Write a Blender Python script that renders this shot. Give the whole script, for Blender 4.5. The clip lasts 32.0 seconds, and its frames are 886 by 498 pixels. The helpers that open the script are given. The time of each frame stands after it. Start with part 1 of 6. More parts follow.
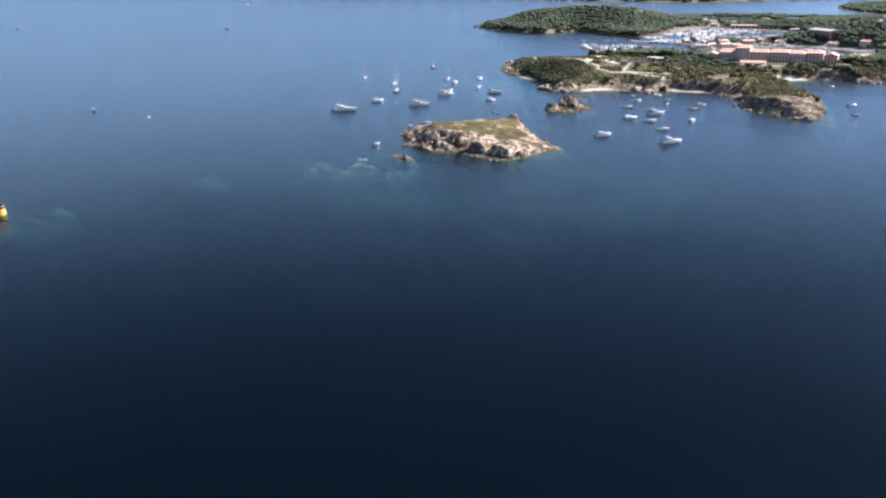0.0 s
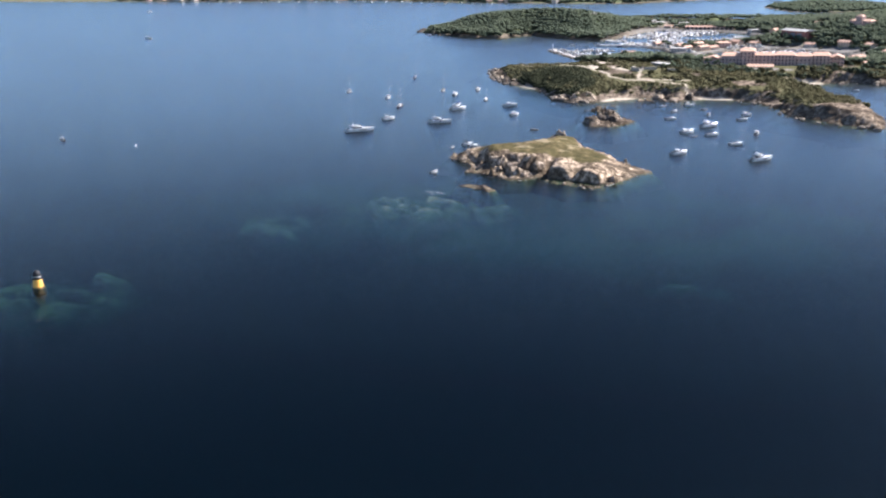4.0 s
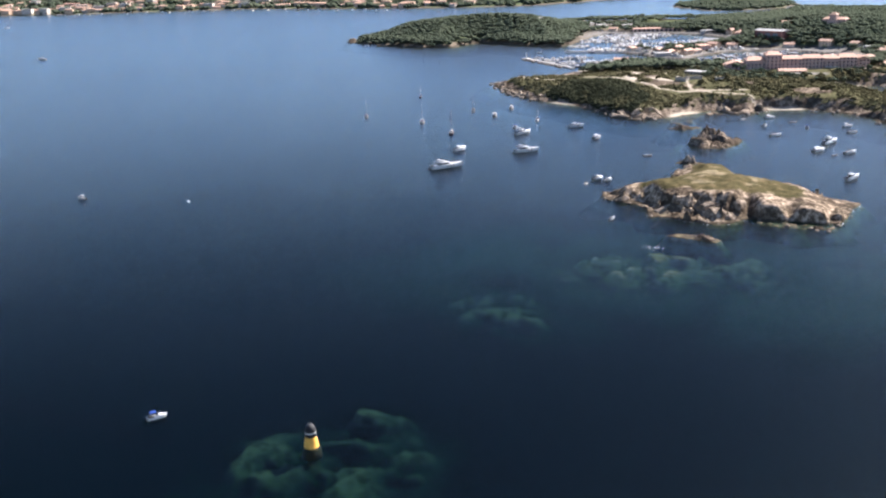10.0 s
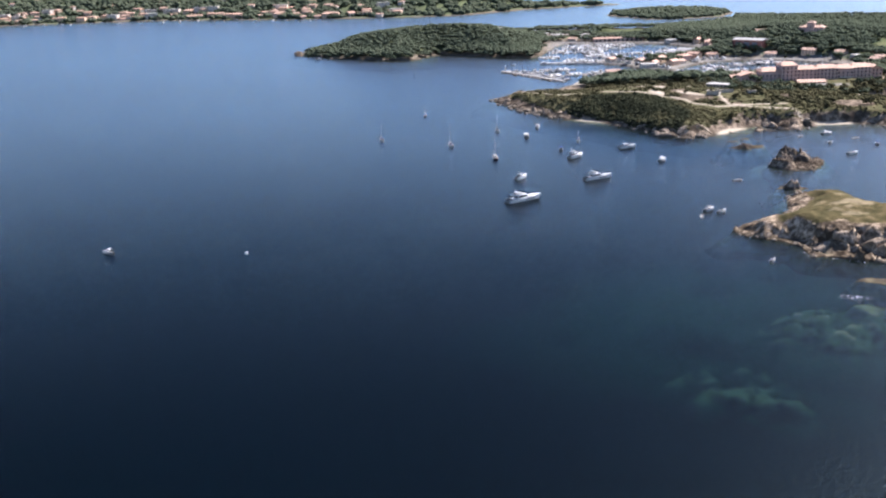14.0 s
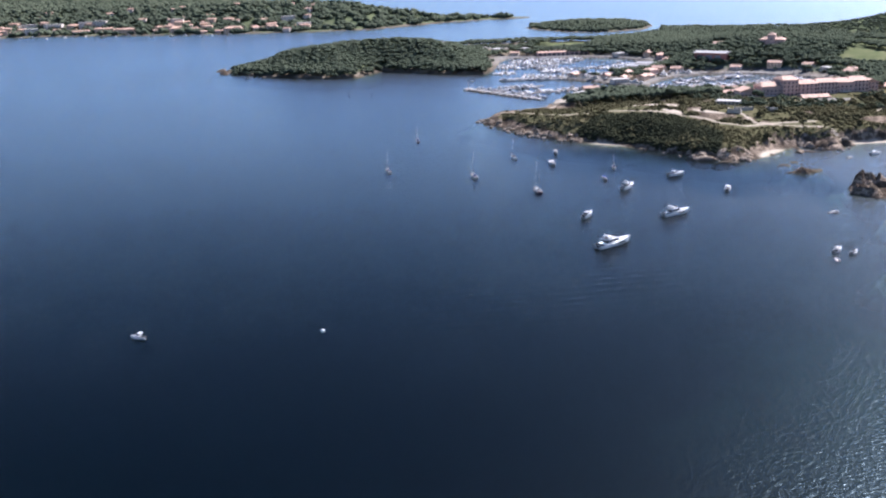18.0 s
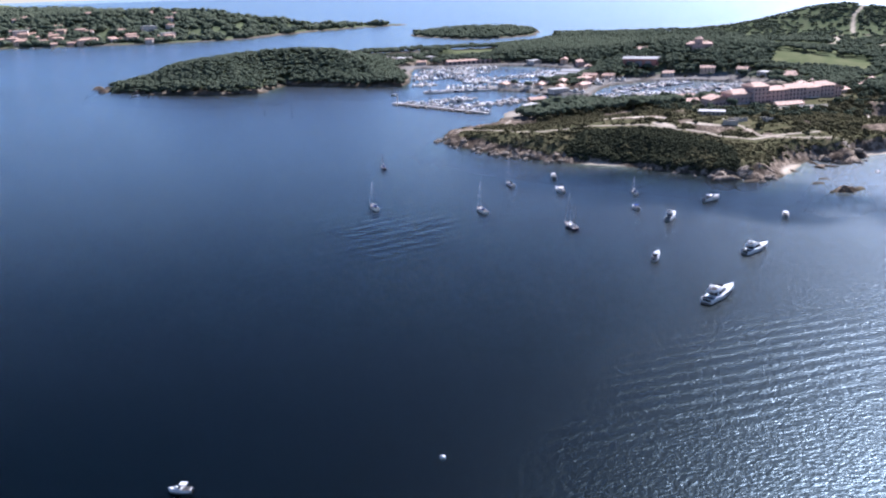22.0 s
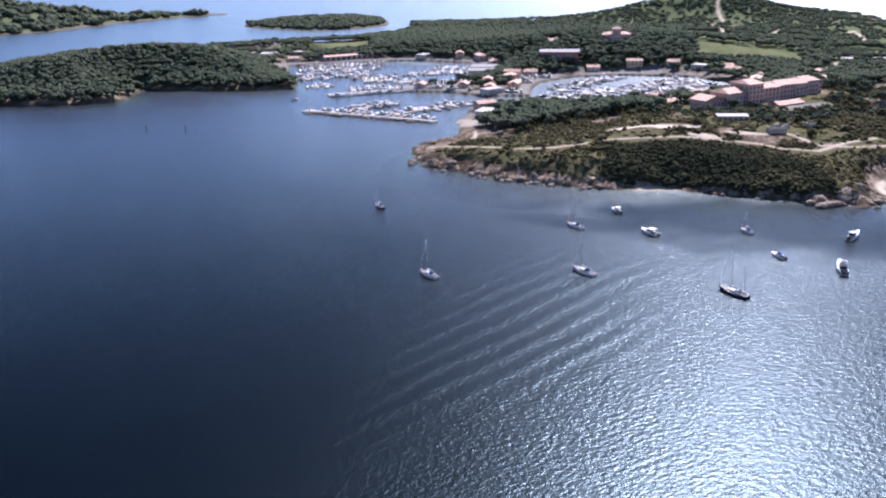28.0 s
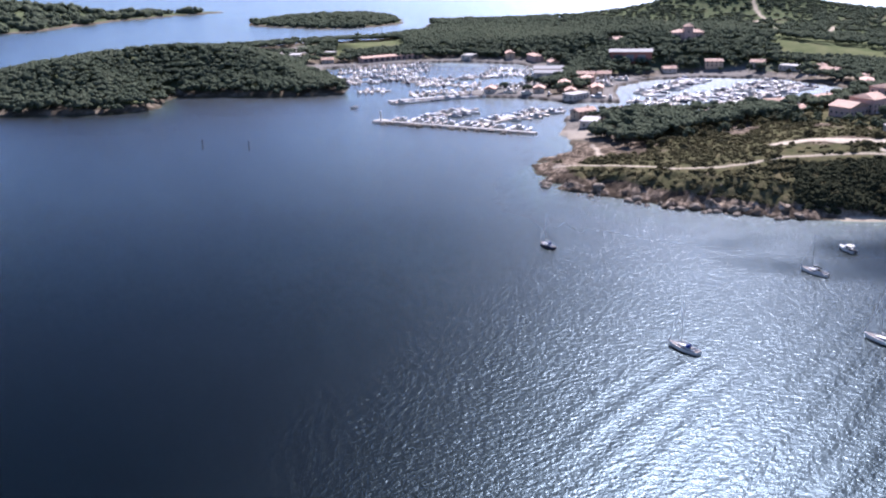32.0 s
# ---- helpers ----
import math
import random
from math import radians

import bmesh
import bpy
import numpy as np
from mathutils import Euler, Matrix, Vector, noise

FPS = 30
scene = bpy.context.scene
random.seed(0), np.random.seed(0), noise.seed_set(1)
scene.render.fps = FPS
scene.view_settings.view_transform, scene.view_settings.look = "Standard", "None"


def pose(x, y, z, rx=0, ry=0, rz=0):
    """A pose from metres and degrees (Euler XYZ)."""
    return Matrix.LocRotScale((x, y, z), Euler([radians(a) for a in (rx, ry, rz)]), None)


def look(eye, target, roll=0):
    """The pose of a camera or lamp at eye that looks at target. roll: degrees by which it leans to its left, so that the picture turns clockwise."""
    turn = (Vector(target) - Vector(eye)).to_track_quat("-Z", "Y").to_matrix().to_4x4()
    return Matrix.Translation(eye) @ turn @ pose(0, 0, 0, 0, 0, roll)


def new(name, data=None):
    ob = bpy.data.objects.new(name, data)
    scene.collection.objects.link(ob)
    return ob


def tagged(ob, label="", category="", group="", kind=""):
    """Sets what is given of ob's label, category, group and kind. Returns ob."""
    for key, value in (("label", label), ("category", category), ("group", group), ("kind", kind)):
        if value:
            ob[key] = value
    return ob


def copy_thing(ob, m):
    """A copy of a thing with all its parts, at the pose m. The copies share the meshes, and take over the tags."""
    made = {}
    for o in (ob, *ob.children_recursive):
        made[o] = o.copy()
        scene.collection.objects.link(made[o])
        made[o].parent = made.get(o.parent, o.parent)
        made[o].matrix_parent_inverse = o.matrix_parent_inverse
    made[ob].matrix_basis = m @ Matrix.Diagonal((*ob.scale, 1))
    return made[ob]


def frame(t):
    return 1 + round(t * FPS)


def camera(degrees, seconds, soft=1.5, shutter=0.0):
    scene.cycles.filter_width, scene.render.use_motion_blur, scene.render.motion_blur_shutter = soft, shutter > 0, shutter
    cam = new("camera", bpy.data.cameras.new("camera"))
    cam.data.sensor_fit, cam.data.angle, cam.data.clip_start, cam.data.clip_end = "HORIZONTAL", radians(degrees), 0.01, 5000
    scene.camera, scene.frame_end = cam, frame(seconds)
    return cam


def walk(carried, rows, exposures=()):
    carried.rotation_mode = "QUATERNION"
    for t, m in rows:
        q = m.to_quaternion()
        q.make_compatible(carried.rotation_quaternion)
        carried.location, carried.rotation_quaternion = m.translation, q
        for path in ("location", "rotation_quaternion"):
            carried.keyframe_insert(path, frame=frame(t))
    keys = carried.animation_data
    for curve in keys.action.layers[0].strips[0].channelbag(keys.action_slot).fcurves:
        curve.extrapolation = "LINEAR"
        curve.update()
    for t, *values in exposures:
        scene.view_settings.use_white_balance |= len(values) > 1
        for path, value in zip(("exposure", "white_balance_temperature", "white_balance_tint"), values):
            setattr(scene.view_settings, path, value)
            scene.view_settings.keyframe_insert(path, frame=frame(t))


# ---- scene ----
cam = camera(49.8, 32.0, soft=2.3)
PATH = [
    (0, (1.551, 1.023, 116.863), (0.685, 2.725, 116.265), -1.1),
    (0.5, (-14.68, 5.665, 116.366), (-15.519, 7.379, 115.769), -1.1),
    (1, (-31.883, 10.134, 116.641), (-32.695, 11.861, 116.043), -1.2),
    (1.5, (-48.459, 14.141, 116.953), (-49.243, 15.881, 116.353), -1.2),
    (2, (-64.61, 17.999, 117.16), (-65.368, 19.75, 116.559), -1.2),
    (2.5, (-80.928, 21.404, 117.224), (-81.656, 23.167, 116.623), -1.2),
    (3, (-98.69, 24.812, 116.883), (-99.386, 26.589, 116.284), -1.2),
    (3.5, (-114.517, 28.152, 116.72), (-115.185, 29.94, 116.122), -1.3),
    (5.5, (-177.657, 42.499, 118.126), (-178.201, 44.328, 117.528), -1.5),
    (6, (-192.388, 46.81, 118.85), (-192.905, 48.647, 118.251), -1.6),
    (6.5, (-207.716, 50.864, 119.13), (-208.202, 52.709, 118.53), -1.8),
    (7, (-223.816, 55.689, 119.304), (-224.274, 57.541, 118.704), -1.8),
    (7.5, (-240.211, 60.377, 119.716), (-240.644, 62.235, 119.116), -2.0),
    (8, (-255.023, 65.009, 120.051), (-255.432, 66.873, 119.452), -2.1),
    (8.5, (-269.654, 70.207, 120.37), (-270.04, 72.075, 119.771), -2.1),
    (9, (-286.349, 75.624, 121.005), (-286.708, 77.498, 120.405), -2.2),
    (9.5, (-301.047, 81.253, 121.233), (-301.38, 83.131, 120.633), -2.2),
    (10, (-316.1, 87.801, 121.477), (-316.403, 89.684, 120.875), -2.2),
    (10.5, (-329.361, 93.765, 121.952), (-329.635, 95.653, 121.349), -2.1),
    (11, (-345.699, 101.171, 122.523), (-345.942, 103.063, 121.92), -2.2),
    (11.5, (-357.393, 107.46, 122.596), (-357.611, 109.355, 121.993), -2.0),
    (12, (-372.352, 116.146, 122.615), (-372.539, 118.044, 122.013), -2.0),
    (12.5, (-385.499, 124.753, 122.15), (-385.657, 126.655, 121.55), -2.0),
    (13, (-399.377, 133.844, 121.795), (-399.504, 135.749, 121.198), -2.1),
    (13.5, (-412.068, 142.784, 121.515), (-412.164, 144.692, 120.921), -2.1),
    (14, (-423.832, 151.907, 121.343), (-423.899, 153.816, 120.751), -2.1),
    (14.5, (-436.373, 162.068, 121.203), (-436.407, 163.978, 120.612), -2.0),
    (16.5, (-481.431, 202.661, 120.696), (-481.342, 204.574, 120.119), -1.9),
    (17, (-491.575, 213.063, 120.505), (-491.456, 214.974, 119.929), -1.9),
    (17.5, (-500.924, 224.024, 119.796), (-500.774, 225.933, 119.221), -1.9),
    (18, (-512.387, 236.846, 119.411), (-512.191, 238.752, 118.836), -1.9),
    (18.5, (-521.974, 249.114, 119.082), (-521.737, 251.014, 118.507), -1.9),
    (19, (-531.344, 261.71, 118.594), (-531.064, 263.605, 118.019), -2.0),
    (19.5, (-539.334, 273.674, 117.999), (-539.015, 275.563, 117.426), -1.9),
    (20, (-548.492, 288.088, 117.537), (-548.128, 289.97, 116.965), -1.9),
    (20.5, (-556.402, 301.094, 117.017), (-555.998, 302.968, 116.447), -1.9),
    (21, (-563.322, 313.946, 116.529), (-562.885, 315.812, 115.96), -2.0),
    (21.5, (-570.025, 327.517, 115.953), (-569.552, 329.375, 115.384), -2.0),
    (22, (-577.26, 341.572, 115.878), (-576.749, 343.42, 115.308), -2.0),
    (22.5, (-584.188, 356.109, 115.756), (-583.638, 357.945, 115.184), -2.1),
    (23, (-590.739, 371.445, 115.557), (-590.148, 373.267, 114.981), -2.1),
    (23.5, (-596.31, 385.214, 115.474), (-595.684, 387.022, 114.894), -2.1),
    (24, (-601.81, 399.307, 115.297), (-601.148, 401.101, 114.713), -2.0),
    (24.5, (-607.122, 413.925, 115.358), (-606.425, 415.705, 114.771), -2.1),
    (25, (-611.792, 428.209, 115.076), (-611.059, 429.974, 114.486), -2.0),
    (25.5, (-615.805, 441.792, 114.604), (-615.039, 443.542, 114.013), -1.9),
    (27.5, (-632.352, 500.879, 111.964), (-631.461, 502.566, 111.364), -1.5),
    (28, (-635.969, 514.937, 111.631), (-635.051, 516.608, 111.027), -1.4),
    (28.5, (-640.296, 529.663, 111.202), (-639.356, 531.321, 110.596), -1.3),
    (29, (-643.804, 544.31, 110.545), (-642.849, 545.959, 109.937), -1.3),
    (29.5, (-646.445, 557.132, 109.572), (-645.484, 558.776, 108.964), -1.2),
    (30, (-650.529, 571.88, 109.044), (-649.56, 573.52, 108.435), -1.3),
    (30.5, (-653.36, 584.816, 108.446), (-652.384, 586.452, 107.837), -1.3),
    (31, (-656.39, 598.163, 107.896), (-655.412, 599.797, 107.287), -1.3),
    (31.5, (-660.133, 612.785, 107.257), (-659.154, 614.419, 106.648), -1.3),
    (32, (-664.153, 627.647, 106.72), (-663.174, 629.281, 106.111), -1.4),
]
walk(cam, [(t, look(eye, target, roll)) for t, eye, target, roll in PATH], [(0, 1.92, 5750, 16), (10, 1.92, 6000, 17), (20, 1.7, 5450, 22), (25, 1.58, 5300, 25), (28, 1.58, 5500, 27), (32, 1.58, 5550, 27)])

# ---- world and sun ----
SUN_AZ, SUN_EL = 41.5, 40.5
world = bpy.data.worlds.new("sky_world")
scene.world = world
world.use_nodes = True
_wn = world.node_tree
_sky = _wn.nodes.new("ShaderNodeTexSky")
_sky.sky_type = 'NISHITA'
_sky.sun_disc = False
_sky.sun_elevation = radians(SUN_EL)
_sky.sun_rotation = radians(90 - SUN_AZ)
_sky.altitude = 100
_sky.air_density = 1.0
_sky.dust_density = 0.3
_sky.ozone_density = 4.0
_wn.nodes["Background"].inputs[1].default_value = 0.052
_wn.links.new(_sky.outputs[0], _wn.nodes["Background"].inputs[0])
sun_data = bpy.data.lights.new("sun", 'SUN')
sun_data.energy, sun_data.angle, sun_data.color = 5.0, radians(0.55), (1.0, 0.925, 0.82)
sun = new("sun", sun_data)
_az, _el = radians(SUN_AZ), radians(SUN_EL)
SUN_DIR = Vector((math.cos(_az) * math.cos(_el), math.sin(_az) * math.cos(_el), math.sin(_el)))
sun.matrix_world = look((0, 0, 500), Vector((0, 0, 500)) - SUN_DIR)

# ---- numeric noise for the landforms ----


def hash2(ix, iy, seed):
    n = (ix.astype(np.int64) * 374761393 + iy.astype(np.int64) * 668265263 + seed * 974634777) & 0x7fffffff
    n = ((n ^ (n >> 13)) * 1274126177) & 0x7fffffff
    n = n ^ (n >> 16)
    return (n & 0xffff) / 65535.0


def vnoise(x, y, seed):
    ix, iy = np.floor(x), np.floor(y)
    fx, fy = x - ix, y - iy
    fx, fy = fx * fx * (3 - 2 * fx), fy * fy * (3 - 2 * fy)
    a, b = hash2(ix, iy, seed), hash2(ix + 1, iy, seed)
    c, d = hash2(ix, iy + 1, seed), hash2(ix + 1, iy + 1, seed)
    return (a * (1 - fx) + b * fx) * (1 - fy) + (c * (1 - fx) + d * fx) * fy


def fbm(x, y, size, octaves=4, seed=1):
    total, amp, norm = 0.0, 1.0, 0.0
    for k in range(octaves):
        total = total + amp * (vnoise(x / size + 17.3 * k, y / size - 9.1 * k, seed + k) * 2 - 1)
        norm += amp
        amp *= 0.5
        size *= 0.5
    return total / norm


def cells(x, y, size, seed=3):
    """Distance to the nearest cell point, the gap to the second, and the cell's random value."""
    px, py = x / size, y / size
    ix, iy = np.floor(px), np.floor(py)
    f1, f2, val = np.full(px.shape, 9.0), np.full(px.shape, 9.0), np.zeros(px.shape)
    for dx in (-1, 0, 1):
        for dy in (-1, 0, 1):
            cx, cy = ix + dx, iy + dy
            d = np.hypot(cx + hash2(cx, cy, seed) - px, cy + hash2(cx, cy, seed + 7) - py)
            nearer = d < f1
            f2 = np.where(nearer, f1, np.minimum(f2, d))
            val = np.where(nearer, hash2(cx, cy, seed + 13), val)
            f1 = np.where(nearer, d, f1)
    return f1 * size, (f2 - f1) * size, val


def slabs(x, y, size, seed, tilt=0.5):
    """Broken rock: each cell a tilted slab of its own height."""
    px, py = x / size, y / size
    ix, iy = np.floor(px), np.floor(py)
    f1, h = np.full(px.shape, 9.0), np.zeros(px.shape)
    for dx in (-1, 0, 1):
        for dy in (-1, 0, 1):
            cx, cy = ix + dx, iy + dy
            ox, oy = px - cx - hash2(cx, cy, seed), py - cy - hash2(cx, cy, seed + 7)
            d = np.hypot(ox, oy)
            own = hash2(cx, cy, seed + 13) - 0.5 + tilt * 2 * (ox * (hash2(cx, cy, seed + 17) - 0.5) + oy * (hash2(cx, cy, seed + 19) - 0.5) * 1.6)
            h = np.where(d < f1, own, h)
            f1 = np.minimum(f1, d)
    return h


def smooth(a, b, v):
    u = np.clip((v - a) / (b - a), 0, 1)
    return u * u * (3 - 2 * u)


def inland(x, y, coast):
    """Metres from the coast line, positive on land."""
    best, inside = np.full(x.shape, 1e9), np.zeros(x.shape, bool)
    n = len(coast)
    for i in range(n):
        (ax, ay), (bx, by) = coast[i], coast[(i + 1) % n]
        ex, ey = bx - ax, by - ay
        u = np.clip(((x - ax) * ex + (y - ay) * ey) / (ex * ex + ey * ey), 0, 1)
        best = np.minimum(best, np.hypot(x - ax - u * ex, y - ay - u * ey))
        if ay != by:
            cross = ((ay > y) != (by > y)) & (x < ex * (y - ay) / ey + ax)
            inside ^= cross
    return np.where(inside, best, -best)


def to_line(x, y, line):
    best = np.full(x.shape, 1e9)
    for (ax, ay), (bx, by) in zip(line, line[1:]):
        ex, ey = bx - ax, by - ay
        u = np.clip(((x - ax) * ex + (y - ay) * ey) / (ex * ex + ey * ey), 0, 1)
        best = np.minimum(best, np.hypot(x - ax - u * ex, y - ay - u * ey))
    return best


def bump_at(x, y, cx, cy, sx, sy, turn=0.0):
    c, s = math.cos(radians(turn)), math.sin(radians(turn))
    u, v = (x - cx) * c + (y - cy) * s, -(x - cx) * s + (y - cy) * c
    return np.exp(-(u / sx) ** 2 - (v / sy) ** 2)


def arr(v):
    return np.atleast_1d(np.asarray(v, float))


# ---- materials ----


class Mat:
    """A node material under construction."""

    def __init__(self, name):
        self.m = bpy.data.materials.new(name)
        self.m.use_nodes = True
        self.t = self.m.node_tree
        self.b = self.t.nodes["Principled BSDF"]
        self.out = self.t.nodes["Material Output"]

    def n(self, kind, **inputs):
        node = self.t.nodes.new(kind)
        for key, value in inputs.items():
            self.put(node.inputs[key.replace("_", " ")], value)
        return node

    def put(self, socket, value):
        if isinstance(value, bpy.types.NodeSocket):
            self.t.links.new(value, socket)
        else:
            socket.default_value = value

    def coord(self):
        return self.n("ShaderNodeTexCoord").outputs["Object"]

    def noise(self, scale, detail=4.0, rough=0.55, vec=None, stretch=None):
        vec = vec or self.coord()
        if stretch:
            mp = self.n("ShaderNodeMapping")
            self.put(mp.inputs["Vector"], vec)
            mp.inputs["Scale"].default_value = stretch
            vec = mp.outputs[0]
        node = self.n("ShaderNodeTexNoise", Scale=scale, Detail=detail, Roughness=rough)
        self.put(node.inputs["Vector"], vec)
        return node.outputs["Fac"]

    def ramp(self, fac, *stops):
        node = self.n("ShaderNodeValToRGB")
        self.put(node.inputs[0], fac)
        el = node.color_ramp.elements
        for i, (p, c) in enumerate(stops):
            e = el[i] if i < 2 else el.new(p)
            e.position = p
            e.color = (*c, 1) if len(c) == 3 else c
        return node.outputs[0]

    def mix(self, fac, a, b):
        node = self.n("ShaderNodeMix")
        node.data_type = 'RGBA'
        self.put(node.inputs[0], fac)
        self.put(node.inputs[6], a if isinstance(a, bpy.types.NodeSocket) else (*a, 1))
        self.put(node.inputs[7], b if isinstance(b, bpy.types.NodeSocket) else (*b, 1))
        return node.outputs[2]

    def math(self, op, a, b=0.0, c=0.0, clamp=False):
        node = self.n("ShaderNodeMath")
        node.operation, node.use_clamp = op, clamp
        for i, v in enumerate((a, b, c)):
            self.put(node.inputs[i], v)
        return node.outputs[0]

    def step(self, v, lo, hi):
        node = self.n("ShaderNodeMapRange")
        node.interpolation_type = 'SMOOTHSTEP'
        self.put(node.inputs[0], v)
        node.inputs[1].default_value, node.inputs[2].default_value = lo, hi
        return node.outputs[0]

    def attr(self, name):
        node = self.n("ShaderNodeAttribute")
        node.attribute_name = name
        return node.outputs["Fac"]

    def bump(self, height, strength, distance, normal=None):
        node = self.n("ShaderNodeBump", Strength=strength, Distance=distance)
        self.put(node.inputs["Height"], height)
        if normal:
            self.put(node.inputs["Normal"], normal)
        return node.outputs[0]

    def set(self, color=None, rough=None, metal=None, normal=None, spec=None):
        if spec is not None:
            self.b.inputs["Specular IOR Level"].default_value = spec
        for key, v in (("Base Color", color), ("Roughness", rough), ("Metallic", metal), ("Normal", normal)):
            if v is not None:
                self.put(self.b.inputs[key], (*v, 1) if isinstance(v, tuple) else v)
        return self.m


def vary(mt, color, amount, scale, detail=4):
    """The colour with stains and grain of that scale, darker and lighter by amount."""
    dark = tuple(c * (1 - amount) for c in color)
    light = tuple(min(1, c * (1 + amount * 0.7)) for c in color)
    return mt.ramp(mt.noise(scale, detail), (0.3, dark), (0.7, light))


def plain(name, color, rough=0.6, metal=0.0, amount=0.12, scale=2.0, bump=0.0, bscale=20):
    mt = Mat(name)
    rnd = mt.n("ShaderNodeObjectInfo").outputs["Random"]
    col = vary(mt, color, amount, scale)
    col = mt.mix(mt.math('MULTIPLY', rnd, 0.25), col, tuple(c * 0.75 for c in color))
    nrm = mt.bump(mt.noise(bscale, 3), bump, 0.02) if bump else None
    return mt.set(col, rough, metal, nrm, 0.15 if rough > 0.75 else 0.5)


def leafy(name, dark, mid, light, scale=0.08, through_leaf=0.42):
    """Foliage: each clump a little different, in large drifts."""
    mt = Mat(name)
    isl = mt.n("ShaderNodeNewGeometry").outputs["Random Per Island"]
    patch = mt.noise(scale, 3)
    f = mt.math('ADD', mt.math('MULTIPLY', isl, 0.55), mt.math('MULTIPLY', patch, 0.5))
    col = mt.ramp(f, (0.15, dark), (0.5, mid), (0.9, light))
    leaf = mt.n("ShaderNodeBsdfDiffuse")
    mt.put(leaf.inputs[0], col)
    glow = mt.n("ShaderNodeBsdfTranslucent")
    mt.put(glow.inputs[0], col)
    both = mt.n("ShaderNodeMixShader", Fac=through_leaf)
    mt.t.links.new(leaf.outputs[0], both.inputs[1])
    mt.t.links.new(glow.outputs[0], both.inputs[2])
    mt.t.links.new(both.outputs[0], mt.out.inputs[0])
    return mt.m


# painted tone of ground so deep that almost no light comes back
DEEP_FADE = (0.0001, 0.0008, 0.0013)


def water_fade_tint(mt, z, land):
    """Below the water line the ground is sand, weed and rock; the light lost with depth is painted into its colour."""
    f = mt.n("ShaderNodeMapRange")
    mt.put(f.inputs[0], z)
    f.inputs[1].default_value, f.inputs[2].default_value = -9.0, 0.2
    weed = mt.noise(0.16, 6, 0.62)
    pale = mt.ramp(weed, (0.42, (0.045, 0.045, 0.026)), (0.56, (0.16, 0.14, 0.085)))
    under = mt.ramp(f.outputs[0], (0.0, DEEP_FADE), (0.3, (0.003, 0.012, 0.012)), (0.55, (0.020, 0.039, 0.026)), (0.85, (0.046, 0.068, 0.046)))
    under = mt.mix(mt.math('MULTIPLY', mt.step(mt.noise(0.3, 6, 0.65), 0.56, 0.38), 0.65), under, tuple(c * 4 for c in DEEP_FADE))
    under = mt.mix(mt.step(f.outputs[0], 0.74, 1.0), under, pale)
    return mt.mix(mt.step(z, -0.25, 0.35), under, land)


def ground_material(name, rock_a, rock_b, soil, green_a, green_b, sand, rock_scale=0.35):
    """Rock on the steep parts, soil and scrub on the flat, sand, paths and fields where the plan has them."""
    mt = Mat(name)
    geo = mt.n("ShaderNodeNewGeometry")
    sep = mt.n("ShaderNodeSeparateXYZ")
    mt.put(sep.inputs[0], geo.outputs["Position"])
    z = sep.outputs[2]
    big, fine = mt.noise(0.05, 5), mt.noise(rock_scale * 3, 7, 0.65)
    rock = mt.ramp(mt.noise(rock_scale, 6, 0.62), (0.28, tuple(c * 0.42 for c in rock_b)), (0.45, rock_b), (0.66, rock_a))
    rock = mt.mix(mt.math('MULTIPLY', mt.step(mt.noise(0.09, 4, 0.6), 0.48, 0.58), 0.75), rock, tuple(c * 0.4 for c in rock_b))
    rock = mt.mix(mt.math('MULTIPLY', mt.step(fine, 0.50, 0.32), 0.8), rock, tuple(c * 0.4 for c in rock_b))
    green = mt.ramp(mt.noise(0.22, 6, 0.6), (0.3, green_a), (0.52, green_b), (0.75, soil))
    veg = mt.attr("veg")
    vegf = mt.step(mt.math('ADD', veg, mt.math('MULTIPLY', mt.math('SUBTRACT', fine, 0.5), 0.9)), 0.35, 0.62)
    col = mt.mix(vegf, rock, green)
    # a dark, wet, weedy band along the water
    wet = mt.step(mt.math('ADD', z, mt.math('MULTIPLY', big, 0.8)), 1.5, 0.7)
    col = mt.mix(mt.math('MULTIPLY', wet, 0.7), col, (0.035, 0.03, 0.022))
    sandc = mt.ramp(mt.noise(0.9, 5), (0.3, tuple(c * 0.75 for c in sand)), (0.7, sand))
    col = mt.mix(mt.attr("sand"), col, sandc)
    paved = mt.ramp(mt.noise(0.4, 5), (0.3, (0.11, 0.105, 0.095)), (0.7, (0.21, 0.195, 0.175)))
    col = mt.mix(mt.attr("paved"), col, paved)
    crop = mt.ramp(mt.noise(0.06, 3), (0.35, (0.075, 0.09, 0.042)), (0.6, (0.115, 0.12, 0.062)))
    col = mt.mix(mt.attr("crop"), col, crop)
    # below the sea surface, light lost in the water goes into the colour
    col = water_fade_tint(mt, z, col)
    nrm = mt.bump(mt.noise(rock_scale * 2.2, 8, 0.65), 0.75, 0.7)
    return mt.set(col, 0.95, 0.0, nrm, 0.0)


M_ISLET = ground_material("islet_rock", (0.48, 0.375, 0.27), (0.105, 0.08, 0.056), (0.125, 0.094, 0.052), (0.038, 0.037, 0.019),
                          (0.070, 0.059, 0.029), (0.42, 0.34, 0.22))
M_SEAROCK = ground_material("dark_sea_rock", (0.34, 0.27, 0.20), (0.082, 0.064, 0.048), (0.125, 0.094, 0.052), (0.038, 0.037, 0.019),
                            (0.070, 0.059, 0.029), (0.42, 0.34, 0.22))
M_HEAD = ground_material("headland_ground", (0.29, 0.23, 0.17), (0.095, 0.074, 0.055), (0.13, 0.105, 0.06), (0.052, 0.054, 0.026),
                         (0.076, 0.072, 0.038), (0.42, 0.36, 0.28))
